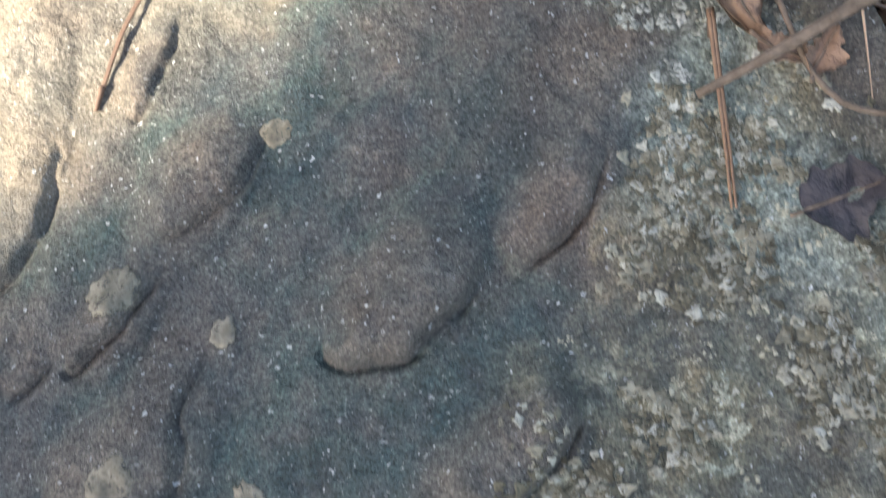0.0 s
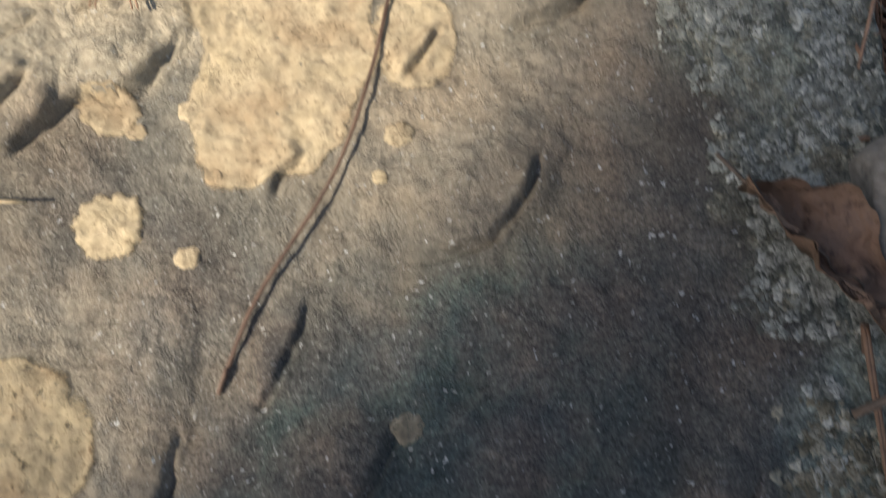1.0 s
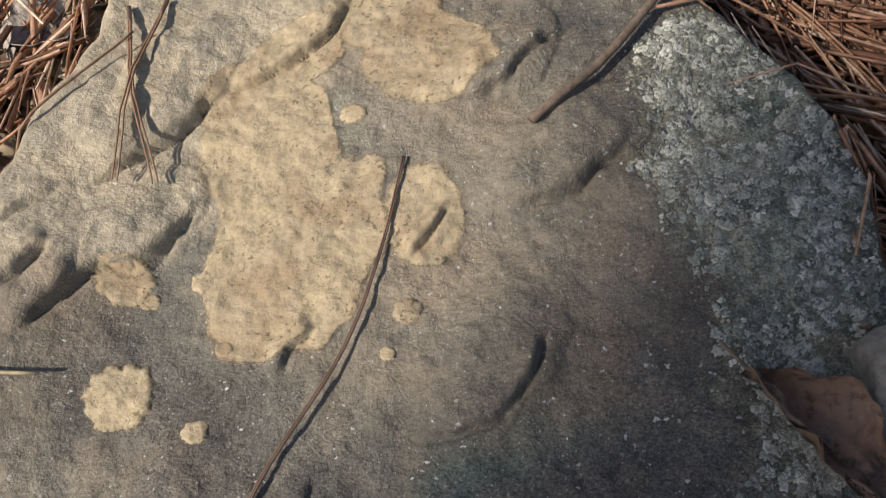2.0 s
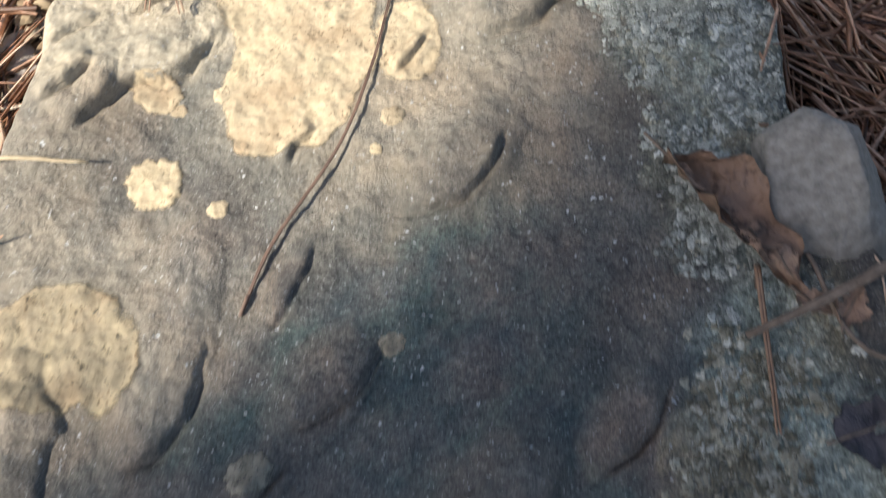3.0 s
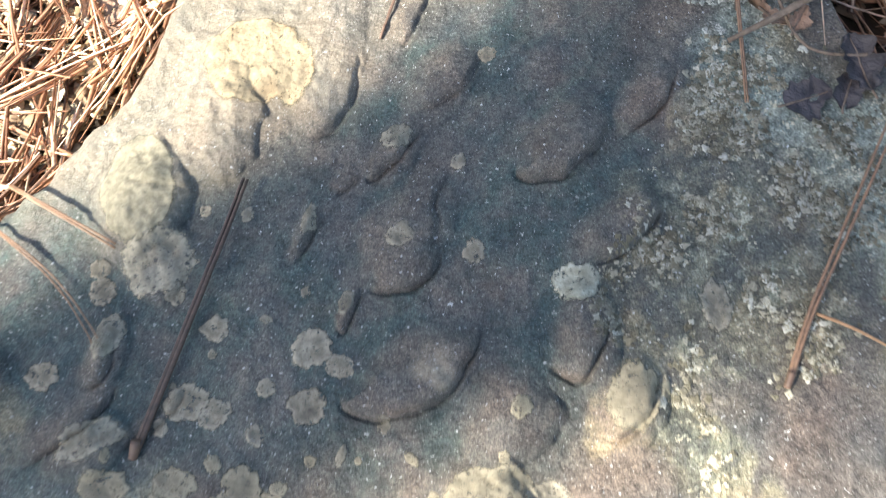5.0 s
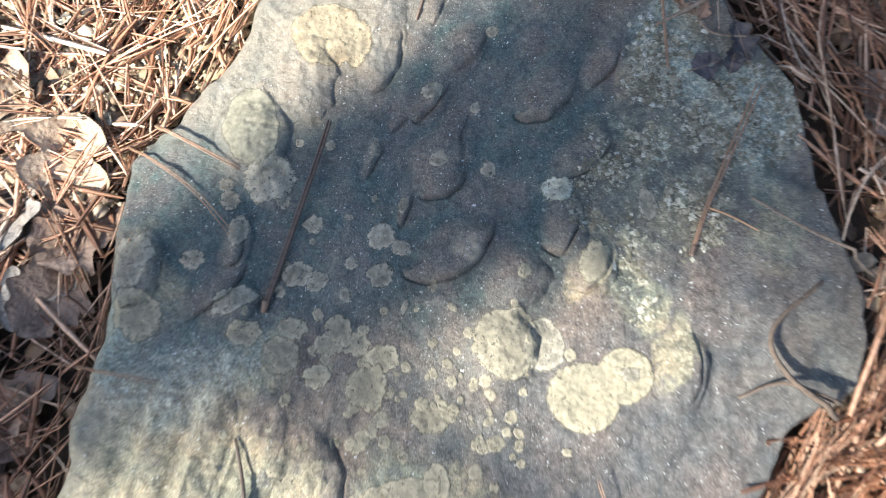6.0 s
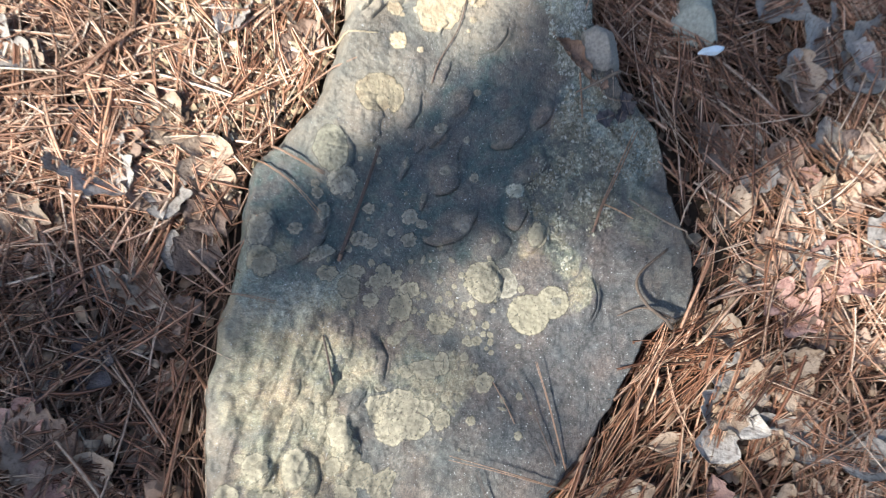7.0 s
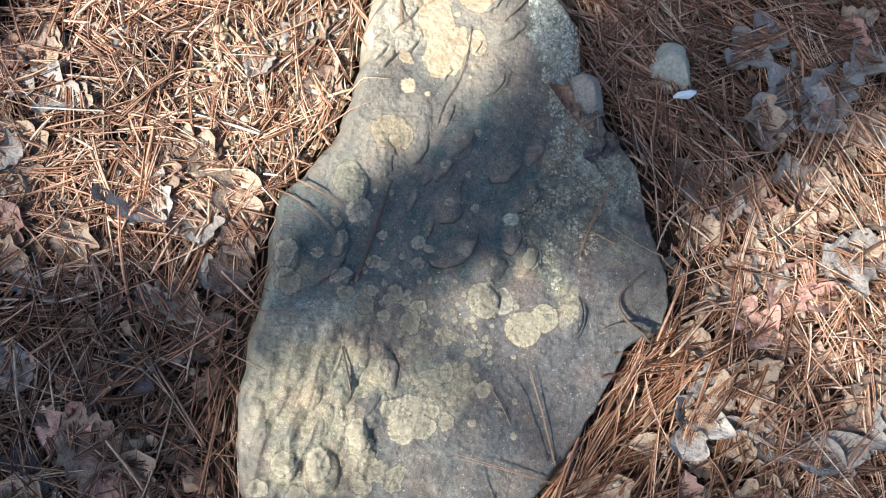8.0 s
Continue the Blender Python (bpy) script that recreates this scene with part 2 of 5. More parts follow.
STRAW = litter_material("pine_straw", [(0.0, (0.060, 0.027, 0.017)), (0.28, (0.26, 0.118, 0.066)), (0.55, (0.50, 0.258, 0.152)), (0.78, (0.71, 0.44, 0.30)), (1.0, (0.90, 0.735, 0.57))], rough=0.5, lit_tone=True)
ROSETTE_PALE = litter_material("pale_lichen_scales", [(0.0, (0.09, 0.095, 0.082)), (0.35, (0.25, 0.26, 0.225)), (0.7, (0.44, 0.45, 0.395)), (1.0, (0.66, 0.66, 0.59))], rough=0.9, dirt=(0.12, 0.12, 0.095))
ROSETTE_CREAM = litter_material("cream_lichen_scales", [(0.0, (0.11, 0.10, 0.068)), (0.4, (0.24, 0.215, 0.15)), (0.75, (0.46, 0.43, 0.33)), (1.0, (0.70, 0.69, 0.60))], rough=0.9, dirt=(0.14, 0.12, 0.08))
CHIPS = litter_material("leaf_crumbs", [(0.0, (0.09, 0.05, 0.03)), (0.5, (0.26, 0.16, 0.095)), (0.85, (0.42, 0.31, 0.21)), (1.0, (0.52, 0.44, 0.34))], rough=0.75)
CHIPS_PALE = litter_material("bleached_leaf_crumbs", [(0.0, (0.16, 0.10, 0.06)), (0.35, (0.40, 0.29, 0.17)), (0.7, (0.60, 0.48, 0.31)), (1.0, (0.74, 0.66, 0.52))], rough=0.75)
NEEDLE_RUST = plain_material("rust_needle", (0.19, 0.105, 0.062), (0.32, 0.19, 0.115), 300, 0.5, 0.0004)
STRAW_ORANGE = plain_material("orange_straw", (0.36, 0.19, 0.09), (0.50, 0.29, 0.15), 300, 0.5, 0.0004)
NEEDLE_PALE = plain_material("pale_straw", (0.44, 0.34, 0.20), (0.60, 0.48, 0.31), 300, 0.5, 0.0004)
NEEDLE_DARK = plain_material("dark_needle", (0.040, 0.029, 0.024), (0.105, 0.066, 0.048), 300, 0.5, 0.0004)
NEEDLE_BROWN = plain_material("brown_needle", (0.085, 0.052, 0.038), (0.19, 0.118, 0.082), 60, 0.5, 0.0004)
ROOT = plain_material("dark_root_bark", (0.050, 0.036, 0.027), (0.14, 0.098, 0.07), 260, 0.85, 0.0008)
TWIG = plain_material("grey_twig_bark", (0.12, 0.085, 0.06), (0.27, 0.20, 0.15), 220, 0.85, 0.0008)
LEAF_BROWN = leaf_material("brown_dry_leaf", (0.21, 0.135, 0.095), (0.40, 0.275, 0.20), (0.11, 0.06, 0.04))
LEAF_RUSSET = leaf_material("russet_dry_leaf", (0.19, 0.11, 0.072), (0.36, 0.225, 0.15), (0.08, 0.045, 0.03))
LEAF_TAN = leaf_material("tan_dry_leaf", (0.31, 0.215, 0.14), (0.47, 0.35, 0.25), (0.21, 0.125, 0.075))
LEAF_GREY = leaf_material("grey_dry_leaf", (0.25, 0.212, 0.183), (0.47, 0.415, 0.36), (0.15, 0.115, 0.09))
LEAF_PINK = leaf_material("reddish_dry_leaf", (0.37, 0.19, 0.145), (0.53, 0.32, 0.25), (0.25, 0.11, 0.08))
LEAF_DARK = leaf_material("dark_wet_leaf", (0.040, 0.034, 0.038), (0.085, 0.070, 0.072), (0.02, 0.018, 0.02))
STONE_GREY = plain_material("grey_fieldstone", (0.17, 0.152, 0.13), (0.35, 0.315, 0.275), 260, 0.85, 0.0012)
STONE_PALE = plain_material("pale_green_fieldstone", (0.25, 0.25, 0.205), (0.44, 0.435, 0.36), 200, 0.85, 0.0014)
STONE_TAN = plain_material("tan_pebble", (0.36, 0.22, 0.14), (0.50, 0.33, 0.22), 80, 0.8, 0.001)
SCRAP = plain_material("white_scrap", (0.62, 0.72, 0.80), (0.80, 0.85, 0.88), 200, 0.4, 0.0004)
SOIL = plain_material("dark_forest_soil", (0.022, 0.015, 0.010), (0.090, 0.056, 0.034), 30, 0.95, 0.004)
BARK = plain_material("pine_bark", (0.07, 0.045, 0.032), (0.20, 0.13, 0.09), 9, 0.95, 0.02)
GREEN = plain_material("pine_foliage", (0.030, 0.055, 0.018), (0.06, 0.10, 0.035), 4, 0.7, 0.002)


# ---- mesh helpers ----
def link_mesh(name, verts, faces, mat, parent=None, label="", smooth=True, flat_index=False):
    me = bpy.data.meshes.new(name)
    me.from_pydata([tuple(v) for v in verts] if not flat_index else verts, [], faces)
    me.materials.append(mat)
    if smooth:
        me.shade_smooth()
    ob = new(name, me)
    if parent:
        ob.parent = parent
    if label:
        ob["label"] = label
    return ob


def big_mesh(name, co, quads, mat):
    me = bpy.data.meshes.new(name)
    me.vertices.add(len(co))
    me.vertices.foreach_set("co", np.ascontiguousarray(co, dtype=np.float32).ravel())
    k = quads.shape[1]
    me.loops.add(quads.size)
    me.loops.foreach_set("vertex_index", np.ascontiguousarray(quads, dtype=np.int32).ravel())
    me.polygons.add(len(quads))
    me.polygons.foreach_set("loop_start", np.arange(0, quads.size, k, dtype=np.int32))
    me.update(calc_edges=True)
    me.validate()
    me.materials.append(mat)
    me.shade_smooth()
    return new(name, me)


def paint(ob, name, values):
    a = ob.data.attributes.new(name, "FLOAT", "POINT")
    a.data.foreach_set("value", np.ascontiguousarray(values, dtype=np.float32))


def vnoise(x, y, seed=0):
    """Smooth value noise, about -1 to 1, on unit cells."""
    xi, yi = np.floor(x).astype(np.int64), np.floor(y).astype(np.int64)
    fx, fy = x - xi, y - yi
    fx, fy = fx * fx * (3 - 2 * fx), fy * fy * (3 - 2 * fy)

    def h(a, b):
        n = (a * 374761393 + b * 668265263 + seed * 1442695041) & 0x7FFFFFFF
        n = ((n ^ (n >> 13)) * 1274126177) & 0x7FFFFFFF
        return ((n ^ (n >> 16)) & 0xFFFF) / 32767.5 - 1
    return (h(xi, yi) * (1 - fx) + h(xi + 1, yi) * fx) * (1 - fy) + (h(xi, yi + 1) * (1 - fx) + h(xi + 1, yi + 1) * fx) * fy


def fbm(x, y, scale, octaves=4, seed=0):
    out, amp = 0, 1.0
    for i in range(octaves):
        out = out + amp * vnoise(x * scale, y * scale, seed + i)
        scale, amp = scale * 2.03, amp * 0.5
    return out


def smooth(v):
    v = np.clip(v, 0, 1)
    return v * v * (3 - 2 * v)


# ---- the boulder's shape ----
RIM = np.array([(-0.190, 0.39), (-0.196, 0.34), (-0.206, 0.29), (-0.216, 0.235), (-0.228, 0.165), (-0.245, 0.122), (-0.283, 0.072), (-0.328, 0.013),
                (-0.342, -0.055), (-0.351, -0.118), (-0.367, -0.18), (-0.376, -0.248), (-0.380, -0.322), (-0.372, -0.38), (-0.33, -0.44), (-0.24, -0.50),
                (-0.12, -0.505), (-0.02, -0.46), (0.041, -0.394), (0.085, -0.340), (0.143, -0.243), (0.165, -0.200), (0.225, -0.168), (0.240, -0.100), (0.208, -0.030),
                (0.202, 0.044), (0.180, 0.085), (0.150, 0.122), (0.122, 0.160), (0.108, 0.215), (0.105, 0.27), (0.088, 0.31), (0.062, 0.345), (0.04, 0.39),
                (0.01, 0.45), (-0.06, 0.49), (-0.14, 0.46)])
LOBES = []


def lobe(x, y, length, width, angle, height):
    LOBES.append((x, y, length / 2, width / 2, radians(angle), height))


lobe(-0.007, 0.064, 0.061, 0.036, 50, 0.009)
lobe(0.017, 0.013, 0.062, 0.026, 37, 0.008)
lobe(-0.080, -0.063, 0.076, 0.031, 29, 0.011)
lobe(-0.089, 0.006, 0.058, 0.043, 53, 0.007)
lobe(-0.095, 0.053, 0.046, 0.018, 53, 0.006)
lobe(-0.118, -0.028, 0.028, 0.011, 75, 0.004)
lobe(-0.072, 0.094, 0.045, 0.032, 63, 0.006)
lobe(-0.089, 0.137, 0.045, 0.014, 70, 0.006)
lobe(0.038, 0.088, 0.051, 0.021, 66, 0.005)
lobe(0.002, -0.039, 0.047, 0.029, 94, 0.009)
lobe(0.024, -0.069, 0.046, 0.023, 70, 0.008)
lobe(-0.061, 0.044, 0.029, 0.009, 72, 0.003)
lobe(-0.138, 0.017, 0.040, 0.012, 74, 0.004)
lobe(-0.236, -0.051, 0.037, 0.020, 82, 0.006)
lobe(-0.196, -0.075, 0.039, 0.013, 48, 0.004)
lobe(-0.240, -0.099, 0.043, 0.026, 31, 0.006)
lobe(-0.034, -0.084, 0.043, 0.033, 81, 0.007)
lobe(0.018, 0.132, 0.047, 0.023, 62, 0.004)
lobe(-0.019, 0.104, 0.046, 0.023, 63, 0.003)
lobe(-0.166, -0.017, 0.054, 0.021, 63, 0.003)
lobe(-0.098, -0.097, 0.040, 0.019, 51, 0.003)
lobe(-0.047, 0.235, 0.029, 0.012, 52, 0.004)
lobe(-0.092, 0.193, 0.031, 0.011, 53, 0.004)
lobe(-0.020, 0.189, 0.061, 0.036, 60, 0.008)
lobe(0.008, 0.364, 0.106, 0.040, 41, 0.008)
lobe(-0.048, -0.129, 0.063, 0.055, 59, 0.008)
lobe(-0.034, -0.074, 0.072, 0.048, 75, 0.006)
lobe(0.086, -0.151, 0.059, 0.034, 71, 0.007)
lobe(-0.311, -0.067, 0.073, 0.048, 72, 0.008)
lobe(-0.255, -0.089, 0.080, 0.042, 47, 0.006)
lobe(-0.301, -0.353, 0.036, 0.030, 60, 0.01)
lobe(-0.258, -0.361, 0.075, 0.043, 75, 0.012)
lobe(-0.207, -0.316, 0.059, 0.034, 115, 0.011)
lobe(-0.318, -0.266, 0.043, 0.023, 61, 0.006)
lobe(-0.197, -0.281, 0.082, 0.043, 40, 0.009)
lobe(-0.260, -0.218, 0.126, 0.030, 71, 0.006)
lobe(-0.297, -0.211, 0.104, 0.033, 66, 0.006)
lobe(-0.214, -0.188, 0.056, 0.031, 81, 0.006)
lobe(-0.176, -0.218, 0.067, 0.035, 111, 0.004)
lobe(-0.348, -0.288, 0.058, 0.033, 82, 0.008)
lobe(-0.266, -0.299, 0.080, 0.030, 61, 0.006)
lobe(-0.322, -0.371, 0.042, 0.033, 50, 0.008)
lobe(-0.293, -0.380, 0.044, 0.030, 30, 0.008)
lobe(-0.237, -0.255, 0.067, 0.030, 60, 0.006)
lobe(-0.288, -0.270, 0.109, 0.022, 71, 0.005)
lobe(-0.146, -0.300, 0.075, 0.045, 39, 0.004)
lobe(0.013, -0.053, 0.056, 0.036, 74, 0.006)
DOMES = []


def dome(x, y, length, width, angle, height):
    """A plump knob, round on top, that drops steeply on its lower right side."""
    DOMES.append((x, y, length / 2, width / 2, radians(angle), height))


dome(-0.226, 0.028, 0.080, 0.050, 82, 0.014)
dome(-0.214, -0.004, 0.042, 0.036, 60, 0.007)
dome(-0.198, 0.069, 0.076, 0.060, 45, 0.011)
lobe(-0.178, 0.110, 0.080, 0.066, 40, 0.014)
dome(-0.132, 0.105, 0.110, 0.036, 78, 0.004)
dome(-0.150, 0.240, 0.064, 0.034, 42, 0.006)
dome(-0.152, 0.300, 0.080, 0.040, 45, 0.005)
dome(-0.186, 0.214, 0.050, 0.026, 45, 0.004)
dome(-0.006, 0.264, 0.075, 0.036, 38, 0.005)
dome(-0.022, 0.306, 0.060, 0.034, 40, 0.005)
dome(-0.026, 0.190, 0.062, 0.040, 55, 0.003)
dome(-0.240, -0.098, 0.048, 0.032, 31, 0.007)
dome(-0.237, -0.052, 0.044, 0.026, 82, 0.006)
dome(0.002, -0.040, 0.052, 0.034, 94, 0.005)
dome(0.022, -0.072, 0.052, 0.036, 70, 0.005)
dome(0.017, 0.013, 0.066, 0.034, 37, 0.005)
dome(-0.008, 0.062, 0.058, 0.034, 48, 0.006)
dome(-0.080, -0.058, 0.076, 0.044, 29, 0.004)
dome(-0.089, 0.010, 0.062, 0.046, 53, 0.004)
dome(-0.072, 0.094, 0.054, 0.040, 63, 0.003)
dome(-0.095, 0.056, 0.056, 0.028, 53, 0.002)
dome(0.038, 0.090, 0.058, 0.028, 66, 0.003)
dome(-0.034, -0.080, 0.052, 0.044, 81, 0.006)
dome(-0.312, -0.068, 0.070, 0.050, 72, 0.006)
dome(-0.214, -0.307, 0.052, 0.036, 100, 0.002)
dome(-0.265, -0.345, 0.056, 0.038, 80, 0.002)
dome(-0.309, -0.343, 0.040, 0.036, 60, 0.002)
dome(-0.260, -0.215, 0.130, 0.030, 72, 0.005)
dome(-0.296, -0.235, 0.120, 0.026, 70, 0.005)
dome(-0.222, -0.225, 0.110, 0.030, 70, 0.005)
dome(-0.180, -0.220, 0.080, 0.044, 105, 0.002)
dome(0.083, -0.150, 0.056, 0.036, 71, 0.004)
dome(-0.050, -0.127, 0.052, 0.050, 60, 0.005)


def spline(points, steps):
    p = [np.array(q, float) for q in points]
    p = [2 * p[0] - p[1]] + p + [2 * p[-1] - p[-2]]
    out = []
    for i in range(1, len(p) - 2):
        for k in range(steps):
            t = k / steps
            out.append(0.5 * (2 * p[i] + (p[i + 1] - p[i - 1]) * t + (2 * p[i - 1] - 5 * p[i] + 4 * p[i + 1] - p[i + 2]) * t * t + (3 * p[i] - p[i - 1] - 3 * p[i + 1] + p[i + 2]) * t ** 3))
    out.append(p[-2])
    return np.array(out)


FOLDS = []


def fold(height, width, *points):
    """A rolled lip: the stone swells on the left of the line and drops into a crevice along it."""
    FOLDS.append((height, width, spline(points, 5)))


fold(0.0035, 0.014, (-0.194, 0.204), (-0.186, 0.212), (-0.179, 0.222), (-0.174, 0.227))
fold(0.0036, 0.032, (-0.186, 0.191), (-0.174, 0.206), (-0.160, 0.219), (-0.148, 0.223), (-0.136, 0.233), (-0.129, 0.249))
fold(0.0025, 0.012, (-0.197, 0.233), (-0.188, 0.242), (-0.179, 0.250))
fold(0.0034, 0.028, (-0.173, 0.249), (-0.158, 0.262), (-0.145, 0.273), (-0.136, 0.284), (-0.134, 0.293))
fold(0.0034, 0.032, (-0.130, 0.293), (-0.107, 0.304), (-0.090, 0.319), (-0.081, 0.337))
fold(0.003, 0.009, (-0.054, 0.224), (-0.047, 0.233), (-0.040, 0.244))
fold(0.003, 0.009, (-0.096, 0.183), (-0.090, 0.191), (-0.083, 0.201))
fold(0.003, 0.028, (-0.040, 0.285), (-0.021, 0.293), (-0.008, 0.311), (0.009, 0.318))
fold(0.0034, 0.036, (-0.026, 0.239), (-0.002, 0.246), (0.014, 0.260), (0.025, 0.269))
fold(0.0032, 0.036, (-0.052, 0.162), (-0.036, 0.164), (-0.021, 0.170), (-0.011, 0.184), (-0.006, 0.201))
fold(0.005, 0.017, (-0.109, 0.041), (-0.104, 0.040), (-0.091, 0.053), (-0.079, 0.071))
fold(0.0034, 0.024, (-0.090, 0.076), (-0.075, 0.080), (-0.061, 0.090), (-0.054, 0.103), (-0.053, 0.120))
fold(0.0022, 0.012, (-0.096, 0.121), (-0.091, 0.119), (-0.083, 0.138), (-0.079, 0.153))
fold(0.003, 0.010, (-0.126, 0.030), (-0.111, 0.044))
fold(0.003, 0.010, (-0.141, -0.000), (-0.129, 0.020))
fold(0.003, 0.022, (-0.075, -0.005), (-0.071, 0.015), (-0.074, 0.028), (-0.066, 0.046))
fold(0.007, 0.022, (-0.032, 0.050), (-0.029, 0.039), (-0.009, 0.041), (0.008, 0.056), (0.018, 0.069))
fold(0.007, 0.024, (0.001, -0.006), (0.020, 0.000), (0.034, 0.014), (0.044, 0.028))
fold(0.009, 0.030, (-0.117, -0.070), (-0.113, -0.079), (-0.091, -0.082), (-0.065, -0.071), (-0.052, -0.049), (-0.047, -0.033))
fold(0.006, 0.034, (-0.109, -0.018), (-0.091, -0.020), (-0.073, -0.010), (-0.070, 0.008))
fold(0.004, 0.009, (-0.122, -0.040), (-0.116, -0.038), (-0.108, -0.015))
fold(0.007, 0.026, (-0.019, -0.054), (-0.002, -0.063), (0.008, -0.051), (0.013, -0.030))
fold(0.003, 0.009, (-0.145, -0.007), (-0.136, 0.008), (-0.133, 0.025))
fold(0.003, 0.011, (-0.221, -0.096), (-0.200, -0.081), (-0.193, -0.067))
fold(0.0034, 0.026, (-0.141, 0.060), (-0.129, 0.068), (-0.119, 0.084), (-0.116, 0.117))
fold(0.005, 0.020, (0.022, 0.063), (0.041, 0.077), (0.051, 0.103))
fold(0.006, 0.020, (0.010, -0.092), (0.028, -0.082), (0.037, -0.058))
fold(0.005, 0.016, (-0.250, -0.071), (-0.234, -0.063), (-0.232, -0.039))
fold(0.0025, 0.022, (0.063, -0.179), (0.089, -0.171), (0.097, -0.147), (0.091, -0.108))
fold(0.002, 0.026, (-0.265, -0.390), (-0.241, -0.378), (-0.234, -0.362), (-0.240, -0.325))
fold(0.0016, 0.024, (-0.221, -0.340), (-0.206, -0.338), (-0.193, -0.322), (-0.196, -0.296))
fold(0.002, 0.020, (-0.207, -0.289), (-0.188, -0.270), (-0.177, -0.248))
fold(0.002, 0.022, (-0.046, -0.150), (-0.024, -0.148), (-0.019, -0.125), (-0.032, -0.105))
fold(0.003, 0.020, (-0.313, -0.372), (-0.295, -0.365), (-0.288, -0.343))
fold(0.006, 0.024, (-0.331, -0.101), (-0.297, -0.089), (-0.290, -0.050))
fold(0.005, 0.022, (-0.274, -0.112), (-0.240, -0.088), (-0.229, -0.065))
fold(0.0025, 0.018, (-0.162, -0.248), (-0.158, -0.218), (-0.170, -0.187))
# the low ledge and a broken corner beside it
lobe(0.215, -0.125, 0.10, 0.13, 80, -0.014)
lobe(0.19, 0.03, 0.10, 0.08, 60, -0.012)


def rim_distance(x, y):
    """Distance to the boulder's outline, positive inside."""
    best, inside = np.full(x.shape, 9.0), np.zeros(x.shape, bool)
    for (ax, ay), (bx, by) in zip(RIM, np.roll(RIM, -1, 0)):
        ex, ey = bx - ax, by - ay
        t = np.clip(((x - ax) * ex + (y - ay) * ey) / (ex * ex + ey * ey), 0, 1)
        best = np.minimum(best, np.hypot(x - ax - t * ex, y - ay - t * ey))
        cross = (ay > y) != (by > y)
        with np.errstate(divide="ignore", invalid="ignore"):
            inside ^= cross & (x < ax + (y - ay) / (by - ay + 1e-12) * ex)
    return np.where(inside, best, -best) + 0.004 * fbm(x, y, 28, 3, 7)


def ground_height(x, y):
    g = 0.024 + 0.020 * smooth((x + 0.1) / 0.35) - 0.010 * smooth((y - 0.05) / 0.2) * smooth((x + 0.05) / 0.2) * smooth((0.5 - x) / 0.2)
    return g + 0.006 * fbm(x, y, 9, 3, 21) * np.exp(-(x * x + y * y) / 4)


STEEP = (0.66, -0.75)


